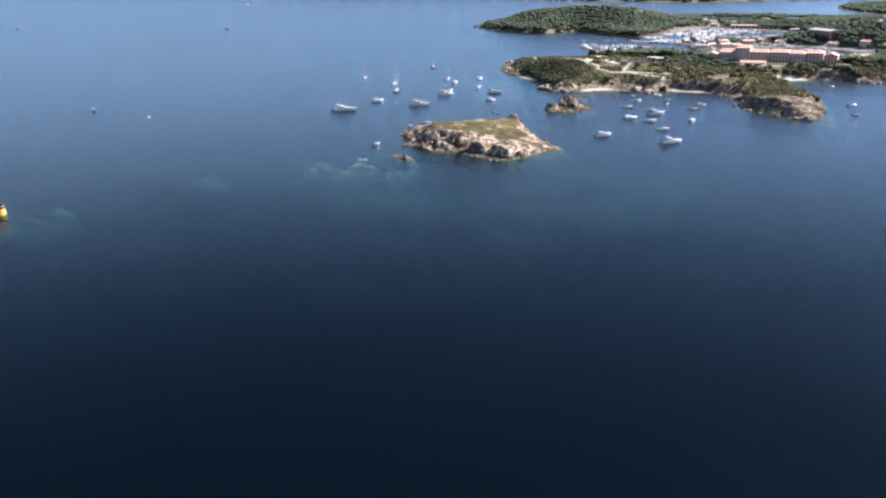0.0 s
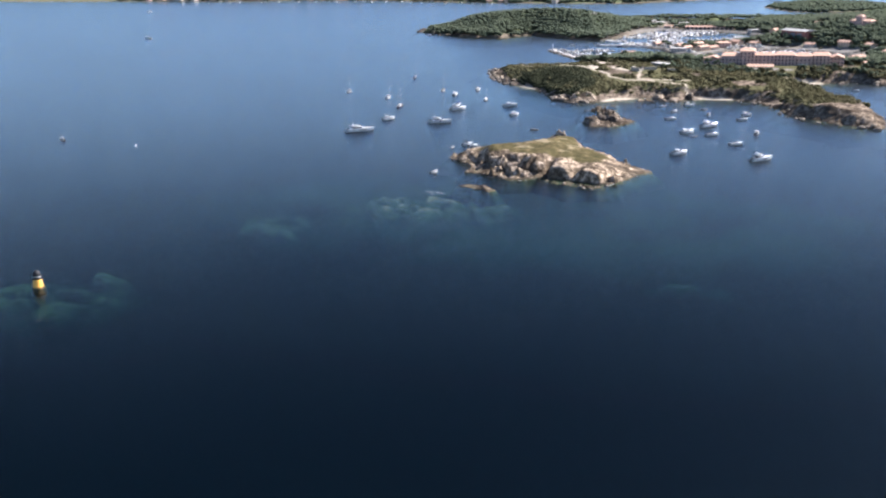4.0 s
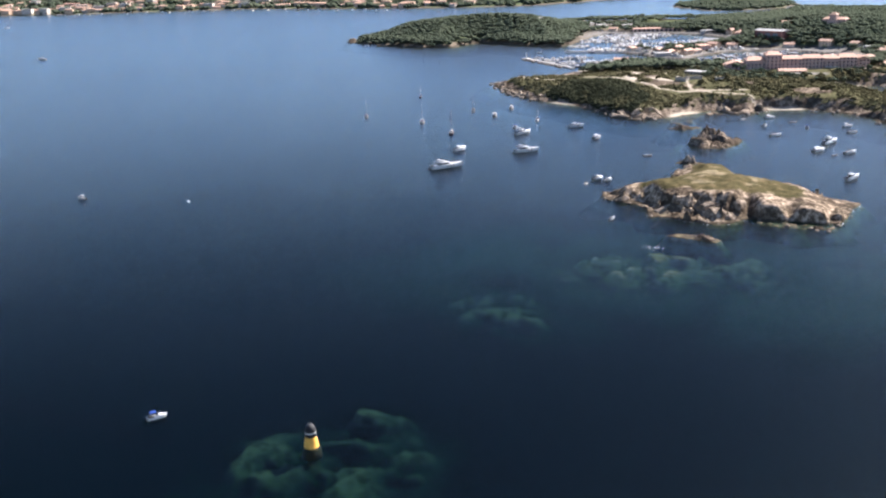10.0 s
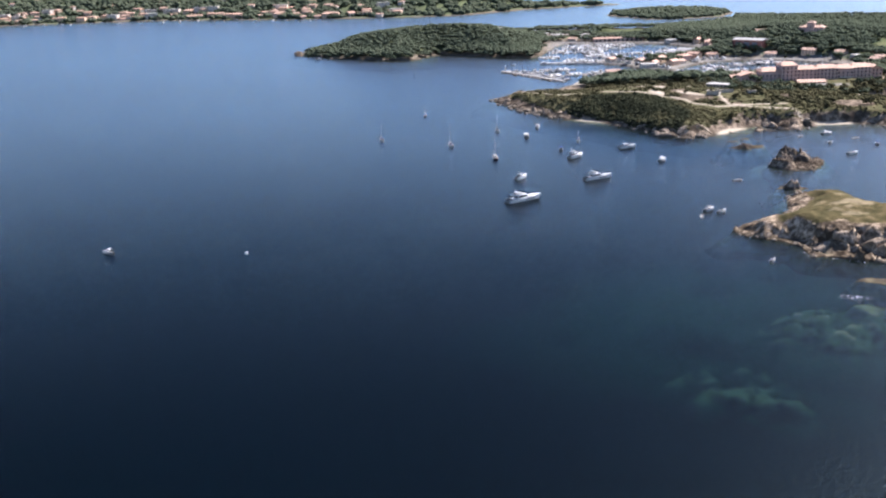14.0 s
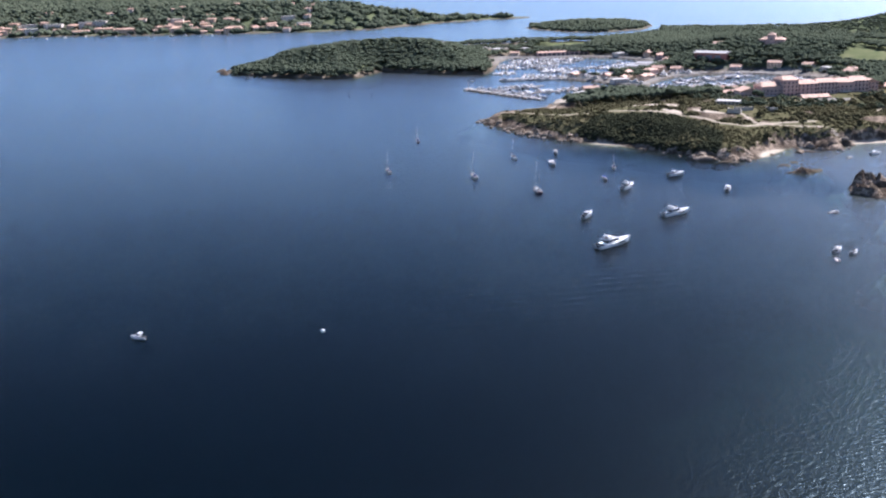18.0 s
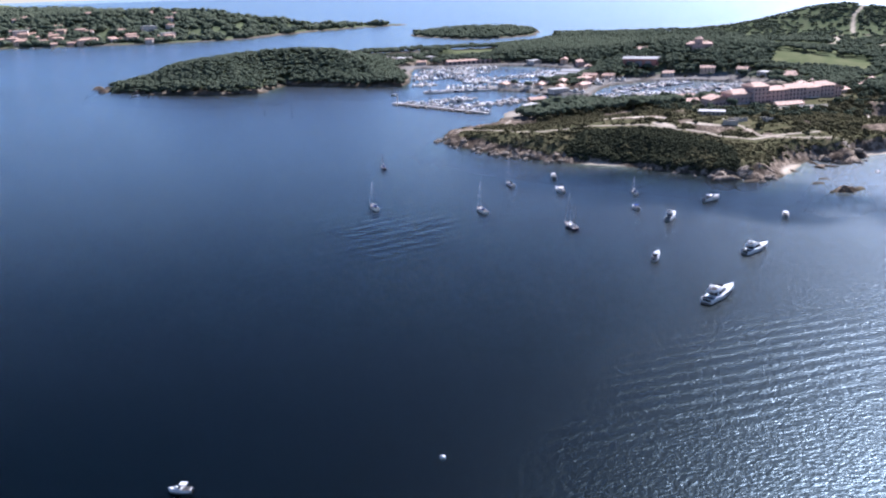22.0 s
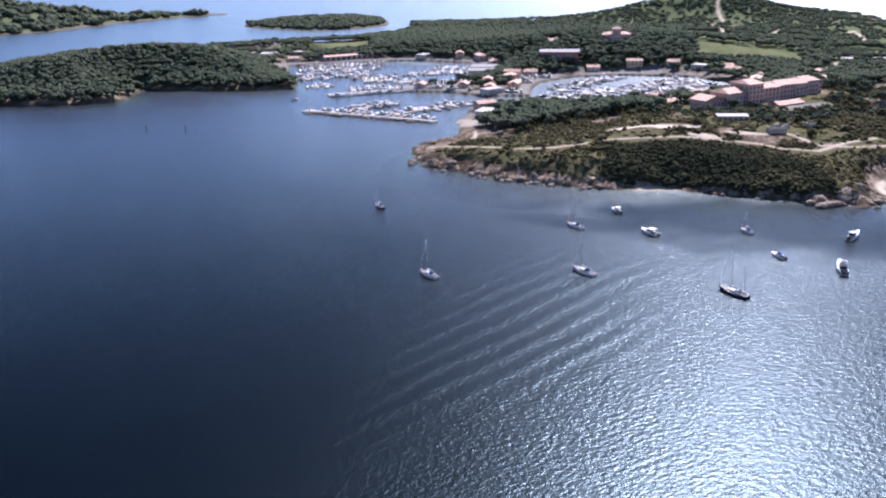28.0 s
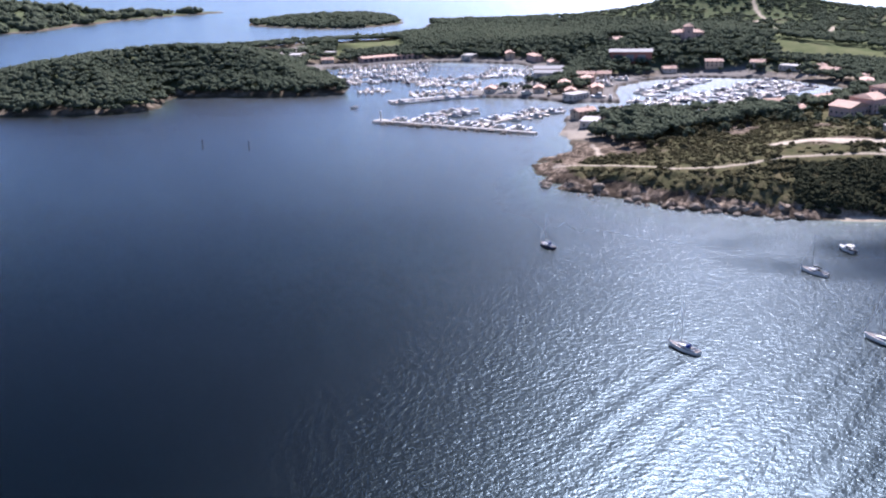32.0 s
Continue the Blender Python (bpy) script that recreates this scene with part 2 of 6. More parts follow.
M_LAND = ground_material("mainland_ground", (0.22, 0.185, 0.14), (0.11, 0.09, 0.065), (0.11, 0.105, 0.065), (0.06, 0.078, 0.042),
                         (0.085, 0.10, 0.052), (0.36, 0.31, 0.24), 0.15)


def seabed_material():
    mt = Mat("seabed_with_depth_fade")
    sep = mt.n("ShaderNodeSeparateXYZ")
    mt.put(sep.inputs[0], mt.n("ShaderNodeNewGeometry").outputs["Position"])
    # the bed's colour itself darkens with depth, for light the water takes
    col = water_fade_tint(mt, sep.outputs[2], (0.1, 0.1, 0.07))
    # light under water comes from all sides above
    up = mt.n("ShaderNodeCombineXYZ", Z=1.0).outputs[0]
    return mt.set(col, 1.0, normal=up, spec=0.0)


M_BED = seabed_material()


def sea_material():
    mt = Mat("sea_water")
    t = mt.t
    xy = mt.coord()
    chop = mt.noise(0.5, 2, 0.5, xy, (1.0, 1.5, 1.0))
    ripple = mt.noise(1.5, 1, 0.5, xy, (1.3, 1.0, 1.0))
    gust = mt.noise(0.006, 4, 0.6, xy)

    def turned(cx, cy, head):
        mp = mt.n("ShaderNodeMapping")
        mp.vector_type = 'TEXTURE'
        mp.inputs["Location"].default_value = (cx, cy, 0)
        mp.inputs["Rotation"].default_value = (0, 0, radians(head))
        mt.put(mp.inputs["Vector"], xy)
        return mp

    def stretch_of_sea(mp, rx, ry):
        """1 inside an uneven oval, 0 outside."""
        sc = mt.n("ShaderNodeVectorMath")
        sc.operation = 'MULTIPLY'
        mt.put(sc.inputs[0], mp.outputs[0])
        sc.inputs[1].default_value = (1 / rx, 1 / ry, 0)
        far = mt.n("ShaderNodeVectorMath")
        far.operation = 'LENGTH'
        mt.put(far.inputs[0], sc.outputs[0])
        edge = mt.math('ADD', far.outputs["Value"], mt.math('MULTIPLY', mt.math('SUBTRACT', mt.noise(0.03, 3, 0.5, xy), 0.5), 1.4))
        return mt.step(edge, 1.0, 0.35)

    def train(cx, cy, rx, ry, head, length):
        """Long low waves, the wake of some passing boat, over one stretch of the sea."""
        mp = turned(cx, cy, head)
        wave = mt.n("ShaderNodeTexWave", Scale=0.314 / length, Distortion=3.0, Detail=2.0, Detail_Scale=0.5)
        wave.bands_direction = 'Y'
        mt.put(wave.inputs["Vector"], mp.outputs[0])
        return mt.math('MULTIPLY', wave.outputs["Fac"], stretch_of_sea(mp, rx, ry))

    h = mt.math('ADD', mt.math('MULTIPLY', chop, 0.56), mt.math('MULTIPLY', ripple, 0.2))
    wind = mt.noise(0.6, 2, 0.5, turned(0, 0, -47).outputs[0], (0.3, 1.3, 1.0))
    h = mt.math('ADD', h, mt.math('MULTIPLY', wind, 0.22))
    h = mt.math('MULTIPLY', h, mt.math('MULTIPLY_ADD', gust, 0.9, 0.45))
    for spec in ((-430, 568, 95, 50, 2, 6.0, 0.24), (-492, 752, 105, 66, 19, 8.5, 0.25), (-545, 550, 60, 18, 8, 6.0, 0.1)):
        h = mt.math('ADD', h, mt.math('MULTIPLY', train(*spec[:6]), spec[6]))
    # smoother water in the lee of the headland
    lee = stretch_of_sea(turned(-322, 762, -49), 140, 54)
    open_sea = mt.math('MULTIPLY_ADD', lee, -0.6, 1.0)
    h = mt.math('MULTIPLY', h, mt.math('MULTIPLY_ADD', lee, -0.45, 1.0))
    nrm = mt.bump(h, 0.42, 1.0)
    body = mt.n("ShaderNodeBsdfDiffuse", Color=(0.0001, 0.0013, 0.0026, 1))
    clear = mt.n("ShaderNodeBsdfTransparent", Color=(0.70, 0.88, 0.80, 1))
    under = mt.n("ShaderNodeMixShader", Fac=0.78)
    t.links.new(body.outputs[0], under.inputs[1])
    t.links.new(clear.outputs[0], under.inputs[2])
    gloss = mt.n("ShaderNodeBsdfGlossy", Color=(0.83, 0.91, 0.98, 1), Roughness=0.21)
    mt.put(gloss.inputs["Normal"], nrm)
    mt.put(gloss.inputs["Roughness"], mt.math('MULTIPLY_ADD', lee, -0.07, 0.21))
    # the finest ripples scatter a small part of the light widely at every angle
    haze = mt.n("ShaderNodeBsdfGlossy", Color=(0.62, 0.86, 1.0, 1), Roughness=0.318)
    mt.put(haze.inputs["Normal"], nrm)
    rippled = mt.n("ShaderNodeMixShader")
    mt.put(rippled.inputs[0], mt.math('MULTIPLY', open_sea, 0.0120))
    t.links.new(under.outputs[0], rippled.inputs[1])
    t.links.new(haze.outputs[0], rippled.inputs[2])
    fr = mt.n("ShaderNodeFresnel", IOR=1.333)
    mt.put(fr.inputs["Normal"], nrm)
    # as through a polarising filter: little gloss on the steep view, full gloss on the flat one
    fac = mt.math('MINIMUM', mt.math('MULTIPLY', mt.math('POWER', fr.outputs[0], 2.35), 3.15), 0.52)
    full = mt.n("ShaderNodeMixShader")
    mt.put(full.inputs[0], fac)
    t.links.new(rippled.outputs[0], full.inputs[1])
    t.links.new(gloss.outputs[0], full.inputs[2])
    t.links.new(full.outputs[0], mt.out.inputs[0])
    return mt.m


M_SEA = sea_material()
M_PINE = leafy("pine_foliage", (0.082, 0.100, 0.066), (0.098, 0.116, 0.076), (0.118, 0.130, 0.086), 0.03)
M_SCRUB = leafy("scrub_foliage", (0.066, 0.065, 0.035), (0.096, 0.090, 0.048), (0.135, 0.115, 0.064), 0.06)
M_OAK = leafy("evergreen_oak_foliage", (0.026, 0.029, 0.018), (0.036, 0.039, 0.023), (0.048, 0.050, 0.029), 0.06, 0.15)
M_BARK = plain("pine_bark", (0.10, 0.07, 0.05), 0.9, 0, 0.3, 3)
M_WHITE = plain("white_gelcoat", (0.64, 0.64, 0.62), 0.28, 0, 0.05, 0.8)
M_WORN = plain("dull_white_gelcoat", (0.50, 0.49, 0.47), 0.45, 0, 0.15, 0.5)
M_CREAM = plain("cream_gelcoat", (0.62, 0.58, 0.50), 0.35, 0, 0.08, 0.8)
M_NAVY = plain("navy_hull_paint", (0.012, 0.02, 0.05), 0.25, 0, 0.15, 0.8)
M_BLUE = plain("blue_canvas", (0.02, 0.05, 0.22), 0.85, 0, 0.15, 3)
M_TEAK = plain("teak_deck", (0.30, 0.21, 0.13), 0.6, 0, 0.2, 4)
M_BLACKGLASS = plain("tinted_glass", (0.012, 0.014, 0.018), 0.06, 0, 0.1, 1)
# dark seats; the shade inside the cockpits is put into this colour too
M_SEATS_SHADE = plain("dark_seats_and_cockpit_shade", (0.045, 0.042, 0.042), 0.8, 0, 0.25, 2)
# teak toned down, with the shade at the sterns in its colour
M_PLATFORM = plain("dark_teak_and_stern_shade", (0.10, 0.075, 0.055), 0.75, 0, 0.25, 4)
M_STEEL = plain("polished_steel", (0.62, 0.63, 0.65), 0.22, 1.0, 0.05, 2)
M_ALLOY = plain("mast_alloy", (0.26, 0.265, 0.28), 0.4, 0.7, 0.08, 2)
M_RUBBER = plain("grey_rubber", (0.16, 0.165, 0.17), 0.7, 0, 0.1, 3)
M_DARK = plain("black_plastic", (0.015, 0.015, 0.017), 0.4, 0, 0.1, 2)
M_BOOT = plain("antifouling_paint", (0.03, 0.035, 0.06), 0.7, 0, 0.2, 1)
M_SAIL = plain("furled_sailcloth", (0.62, 0.60, 0.55), 0.8, 0, 0.1, 3)
M_YELLOW = plain("yellow_paint", (0.74, 0.37, 0.05), 0.55, 0, 0.16, 0.7, 0.3, 6)
M_BLACKP = plain("black_paint", (0.009, 0.009, 0.010), 0.75, 0, 0.3, 0.7, 0.3, 6)
M_WEED = plain("weedy_concrete", (0.05, 0.04, 0.03), 0.85, 0, 0.35, 1.2, 0.5, 5)
M_WHITEP = plain("weathered_white_paint", (0.62, 0.60, 0.56), 0.6, 0, 0.15, 1.0)
M_PINK = plain("pink_plaster", (0.44, 0.30, 0.255), 0.85, 0, 0.14, 0.25, 0.3, 8)
M_OCHRE = plain("ochre_plaster", (0.50, 0.36, 0.25), 0.85, 0, 0.14, 0.25, 0.3, 8)
M_PALE = plain("pale_plaster", (0.50, 0.43, 0.36), 0.85, 0, 0.12, 0.25, 0.3, 8)
M_STONEW = plain("stone_wall", (0.34, 0.30, 0.24), 0.9, 0, 0.3, 0.8, 0.6, 4)
M_CONC = plain("concrete", (0.31, 0.295, 0.27), 0.85, 0, 0.18, 0.5, 0.4, 6)
M_PONTOON = plain("pontoon_boards", (0.33, 0.29, 0.24), 0.8, 0, 0.2, 1.0, 0.3, 8)
M_SHUTTER = plain("window_shadow_glass", (0.03, 0.033, 0.04), 0.15, 0, 0.2, 1)
M_FRAME = plain("window_frame_paint", (0.5, 0.46, 0.4), 0.5, 0, 0.1, 2)


def tile_material():
    mt = Mat("terracotta_tiles")
    rnd = mt.n("ShaderNodeObjectInfo").outputs["Random"]
    wave = mt.n("ShaderNodeTexWave", Scale=1.1, Distortion=0.6)
    wave.bands_direction = 'DIAGONAL'
    mt.put(wave.inputs["Vector"], mt.coord())
    col = mt.ramp(mt.noise(0.9, 6), (0.3, (0.28, 0.155, 0.10)), (0.7, (0.45, 0.28, 0.19)))
    col = mt.mix(mt.math('MULTIPLY', rnd, 0.45), col, (0.34, 0.21, 0.145))
    return mt.set(col, 0.85, 0, mt.bump(wave.outputs["Fac"], 0.5, 0.08))


M_TILE = tile_material()

# ---- mesh helpers ----


def mesh_ob(name, verts, faces, material, parent=None, label="", flat=True):
    me = bpy.data.meshes.new(name)
    me.from_pydata([tuple(v) for v in verts], [], [tuple(f) for f in faces])
    me.materials.append(material)
    if not flat:
        me.polygons.foreach_set("use_smooth", [True] * len(me.polygons))
    me.update()
    ob = new(name, me)
    if parent:
        ob.parent = parent
    if label:
        ob["label"] = label
    return ob


def part(name, bm, material, parent, label=""):
    me = bpy.data.meshes.new(name)
    bm.normal_update()
    bm.to_mesh(me)
    bm.free()
    me.materials.append(material)
    ob = new(name, me)
    ob.parent = parent
    if label:
        ob["label"] = label
    return ob


def thing(name, label, category, group="", m=None):
    ob = tagged(new(name), label, category, group)
    ob.empty_display_size = 0.5
    if m is not None:
        ob.matrix_world = m
    return ob


def box_data(x0, x1, y0, y1, z0, z1, taper=0.0, lean=0.0):
    """A block, its top drawn in by taper and shifted along x by lean."""
    b = [(x0, y0, z0), (x1, y0, z0), (x1, y1, z0), (x0, y1, z0)]
    t = [(x0 + taper + lean, y0 + taper, z1), (x1 - taper + lean, y0 + taper, z1), (x1 - taper + lean, y1 - taper, z1), (x0 + taper + lean, y1 - taper, z1)]
    return b + t, [(3, 2, 1, 0), (4, 5, 6, 7), (0, 1, 5, 4), (1, 2, 6, 5), (2, 3, 7, 6), (3, 0, 4, 7)]


def box(name, dims, material, parent, label="", taper=0.0, lean=0.0, bevel=0.0):
    v, f = box_data(*dims, taper, lean)
    if not bevel:
        return mesh_ob(name, v, f, material, parent, label)
    bm = bmesh.new()
    vs = [bm.verts.new(p) for p in v]
    for q in f:
        bm.faces.new([vs[i] for i in q])
    bmesh.ops.bevel(bm, geom=list(bm.edges), offset=bevel, segments=2, affect='EDGES', profile=0.5)
    return part(name, bm, material, parent, label)


def loft(name, rings, material, parent, label="", closed=True, caps=True, flat=True):
    """A skin over rings of points, all with the same number of points."""
    n = len(rings[0])
    verts = [p for r in rings for p in r]
    faces = []
    for i in range(len(rings) - 1):
        for j in range(n if closed else n - 1):
            k = (j + 1) % n
            faces.append((i * n + j, i * n + k, (i + 1) * n + k, (i + 1) * n + j))
    if caps:
        faces.append(tuple(range(n - 1, -1, -1)))
        faces.append(tuple(range((len(rings) - 1) * n, len(rings) * n)))
    return mesh_ob(name, verts, faces, material, parent, label, flat)


def lathe(name, profile, material, parent, label="", n=24, x=0.0, y=0.0):
    rings = [[(x + r * math.cos(2 * math.pi * k / n), y + r * math.sin(2 * math.pi * k / n), z) for k in range(n)] for r, z in profile]
    return loft(name, rings, material, parent, label, flat=False)


def tube(name, points, radius, material, parent, label="", n=6):
    rings = []
    pts = [Vector(p) for p in points]
    for i, p in enumerate(pts):
        d = (pts[min(i + 1, len(pts) - 1)] - pts[max(i - 1, 0)]).normalized()
        a = d.orthogonal().normalized() if abs(d.z) > 0.9 else d.cross(Vector((0, 0, 1))).normalized()
        b = d.cross(a)
        r = radius[i] if isinstance(radius, (list, tuple)) else radius
        rings.append([p + r * (math.cos(2 * math.pi * k / n) * a + math.sin(2 * math.pi * k / n) * b) for k in range(n)])
    return loft(name, rings, material, parent, label, flat=False)


def grid_land(name, x0, x1, y0, y1, step, height, masks, material, skip=None, floor=-12.0):
    """A sheet of ground from a height function, with its plan masks; what lies deeper than floor is left out."""
    nx, ny = int((x1 - x0) / step) + 1, int((y1 - y0) / step) + 1
    gx, gy = np.meshgrid(np.linspace(x0, x1, nx), np.linspace(y0, y1, ny))
    gz = height(gx, gy)
    if skip is not None:
        keep_out = skip(gx, gy)
    idx = np.arange(nx * ny).reshape(ny, nx)
    quads = np.stack([idx[:-1, :-1], idx[:-1, 1:], idx[1:, 1:], idx[1:, :-1]], -1).reshape(-1, 4)
    zf = gz.ravel()[quads].max(1)
    ok = zf > floor
    if skip is not None:
        ok &= ~keep_out.ravel()[quads].all(1)
    quads = quads[ok]
    used = np.unique(quads)
    remap = np.full(nx * ny, -1)
    remap[used] = np.arange(len(used))
    co = np.stack([gx.ravel(), gy.ravel(), gz.ravel()], -1)[used]
    me = bpy.data.meshes.new(name)
    me.vertices.add(len(co))
    me.vertices.foreach_set("co", co.ravel())
    q = remap[quads]
    me.loops.add(q.size)
    me.loops.foreach_set("vertex_index", q.ravel().astype(np.int32))
    me.polygons.add(len(q))
    me.polygons.foreach_set("loop_start", np.arange(0, q.size, 4, dtype=np.int32))
    me.polygons.foreach_set("loop_total", np.full(len(q), 4, np.int32))
    me.update(calc_edges=True)
    me.validate()
    for key, fn in masks.items():
        at = me.attributes.new(key, 'FLOAT', 'POINT')
        at.data.foreach_set("value", np.clip(fn(co[:, 0], co[:, 1], co[:, 2]), 0, 1).astype(np.float32))
    me.materials.append(material)
    return new(name, me)

# ---- the sea and its bed ----
sea = mesh_ob("water", [(-6000, -3000, 0), (6000, -3000, 0), (6000, 7000, 0), (-6000, 7000, 0)], [(0, 1, 2, 3)], M_SEA)
tagged(sea, "deep blue open sea, lightly rippled by the wind", "sea", kind="structure")
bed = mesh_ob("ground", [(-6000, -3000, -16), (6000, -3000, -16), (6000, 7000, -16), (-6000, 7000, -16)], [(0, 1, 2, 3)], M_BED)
tagged(bed, "sea bed far below the water, painted dark for its depth", "sea bed", kind="structure")

# ---- the plan of the coast ----
WEST = [(-401, 978), (-404, 957), (-397, 942), (-391, 918), (-383, 903), (-374, 888), (-362, 870), (-344, 853), (-331, 843), (-317, 818),
        (-303, 799), (-293, 787), (-279, 774), (-264, 778), (-250, 790), (-228, 806), (-219, 809), (-210, 794), (-201, 793), (-186, 808),
        (-163, 807), (-144, 796), (-130, 766), (-123, 737), (-97, 715), (-79, 698), (-62, 701), (-60, 740), (-68, 781), (-92, 839),
        (-113, 884), (-109, 908), (-92, 914), (-69, 919), (-50, 908), (-32, 915), (10, 900)]
EAST = [(90, 880), (220, 905), (400, 980), (490, 1120), (535, 1280), (530, 1380), (585, 1440), (640, 1560), (600, 1690), (500, 1785), (380, 1800), (200, 1740),
        (90, 1765), (50, 1800), (10, 1790), (-10, 1735), (-70, 1665), (-150, 1640), (-195, 1662), (-300, 1668), (-345, 1650), (-400, 1605),
        (-470, 1570), (-550, 1530), (-610, 1480), (-648, 1430)]
WOOD = [(-648, 1406), (-622, 1386), (-604, 1368), (-574, 1340), (-540, 1316), (-507, 1304), (-488, 1308), (-464, 1358), (-432, 1334),
        (-394, 1302), (-354, 1284), (-340, 1306), (-326, 1360), (-312, 1410), (-300, 1438)]
PORT = [(-264, 1428), (-206, 1414), (-176, 1392), (-150, 1345), (-160, 1292), (-196, 1250), (-250, 1230), (-296, 1224), (-297, 1213), (-274, 1194), (-260, 1176), (-250, 1144),
        (-222, 1122), (-198, 1156), (-176, 1180), (-132, 1192), (-90, 1174), (-52, 1124), (-54, 1074), (-112, 1034), (-155, 1036),
        (-187, 1054), (-224, 1070), (-243, 1098), (-287, 1104), (-306, 1080), (-324, 1062), (-330, 1048), (-338, 1034), (-348, 1020),
        (-358, 1012), (-374, 1014), (-388, 1002)]
COAST = WEST + EAST + WOOD + PORT
PATHS = [[(-386, 986), (-375, 968), (-369, 958), (-360, 932), (-349, 917), (-338, 910), (-322, 904), (-310, 893), (-301, 884), (-290, 873), (-282, 862), (-268, 853), (-263, 838), (-250, 831), (-220, 837), (-200, 836)],
         [(-243, 862), (-241, 838), (-215, 826), (-200, 822), (-198, 806)], [(-356, 984), (-344, 1002), (-333, 1020)], [(-135, 872), (-118, 890)]]
ROADS = [[(470, 1640), (430, 1580), (400, 1560), (345, 1490), (300, 1470), (250, 1400), (203, 1350)], [(-60, 1010), (10, 1050), (90, 1095)],
         [(187, 1270), (240, 1310), (307, 1356), (300, 1255), (350, 1288), (300, 1240), (250, 1190), (188, 1186)], [(-52, 1136), (-24, 1090)], [(84, 1072), (112, 1060), (180, 1080)]]
BEACHES = [(-246, 790, 20, 9, 35), (-108, 905, 22, 14, 0), (-322, 1052, 14, 16, 0), (-340, 846, 16, 7, -40), (-178, 808, 18, 3, 0), (-236, 1572, 60, 9, 106)]


def warp(x, y, coast, amp=4.0):
    wx = x + amp * fbm(x, y, 26, 4, 11)
    wy = y + amp * fbm(x, y, 26, 4, 29)
    return inland(wx, wy, coast)


def quay_mask(x, y):
    """Where the shore is a built harbour edge, low and level."""
    return np.clip(1.25 * bump_at(x, y, -165, 1150, 190, 85, 25) + 1.3 * bump_at(x, y, -280, 1215, 60, 40) + 1.25 * bump_at(x, y, -230, 1340, 120, 140) + bump_at(x, y, -250, 1480, 90, 60), 0, 1)


def beach_mask(x, y):
    m = 0.0
    for cx, cy, sx, sy, a in BEACHES:
        m = np.maximum(m, bump_at(x, y, cx, cy, sx, sy, a))
    return m


def plateau(x, y):
    """How high the land stands a little way in from its edge."""
    h = 3.0 + 8.4 * bump_at(x, y, -260, 885, 190, 110) + 5.5 * bump_at(x, y, -280, 893, 58, 46, -30)
    h = h + 3.5 * bump_at(x, y, -190, 850, 70, 40) + 6.0 * bump_at(x, y, -98, 750, 40, 60) - 4.0 * bump_at(x, y, -345, 1010, 40, 40)
    h = h + 4.0 * bump_at(x, y, -110, 960, 90, 50)
    h = h + 22 * bump_at(x, y, -30, 1275, 150, 85, -35) + 6 * bump_at(x, y, -110, 1490, 130, 90, 60) + 5 * bump_at(x, y, 110, 1400, 150, 110)
    h = h + 36 * bump_at(x, y, 415, 1610, 120, 80, -30) + 2 * bump_at(x, y, 600, 1360, 160, 140) + 3 * bump_at(x, y, 240, 1240, 220, 160)
    h = h + 17 * bump_at(x, y, -525, 1415, 120, 85) + 16 * bump_at(x, y, -410, 1410, 95, 95)
    return h


def land_z(x, y):
    d = warp(x, y, COAST, 4.0 * (1 - quay_mask(x, y)) + 0.01)
    q, b = quay_mask(x, y), np.clip(beach_mask(x, y) * 1.5, 0, 1)
    slope_w = 13 + 8 * smooth(-322, -345, x) * smooth(985, 960, y) + 14 * fbm(x, y, 40, 2, 5) ** 2
    hills = smooth(0, 70, d)
    low = np.minimum(plateau(x, y), 9 + 7.0 * bump_at(x, y, -280, 893, 58, 46, -30))
    low = np.where(y > 1270, np.minimum(low, 3.6), low)
    z = low * smooth(-1.0, slope_w, d) + (plateau(x, y) - low) * hills
    scarp = np.clip(1.5 * bump_at(x, y, -300, 848, 38, 48, 35), 0, 1)
    z = z * (1 - scarp) + scarp * (3.6 * smooth(-1, 7, d) + (low - 2.6) * smooth(7, 36, d + 4 * fbm(x, y, 20, 3, 35)))
    cragf = smooth(-6, 2, d) * smooth(slope_w * 1.7, slope_w * 0.4, d) * (1 - b) * (1 - q)
    f1, gap, val = cells(x + 3 * fbm(x, y, 9, 2, 8), y, 6.5, 21)
    crag = (val - 0.35) * 2.6 - 1.3 * smooth(0.9, 0.0, gap) + 1.5 * fbm(x, y, 7, 4, 33)
    z = z + crag * cragf
    z = z + (0.7 * fbm(x, y, 22, 4, 41)) * smooth(8, 30, d) * (1 - q)
    shallow = -0.4 + np.minimum(d, 0) * 0.5
    z = np.where(d < 0, np.maximum(np.minimum(z * 0.6 + shallow, 0.9 * cragf + shallow * 0.6 + 0.4), -13), z)
    z = np.where((b > 0.02) & (d > -14), z * (1 - b) + b * (0.09 * d + 0.1), z)
    flat = np.where(d > 0, 1.7 + 0.02 * np.minimum(d, 60), -6.0)
    inner = smooth(48, 16, d)
    return z * (1 - q * inner) + flat * q * inner


def steep(fn, x, y):
    e = 1.5
    return np.hypot(fn(x + e, y) - fn(x - e, y), fn(x, y + e) - fn(x, y - e)) / (2 * e)


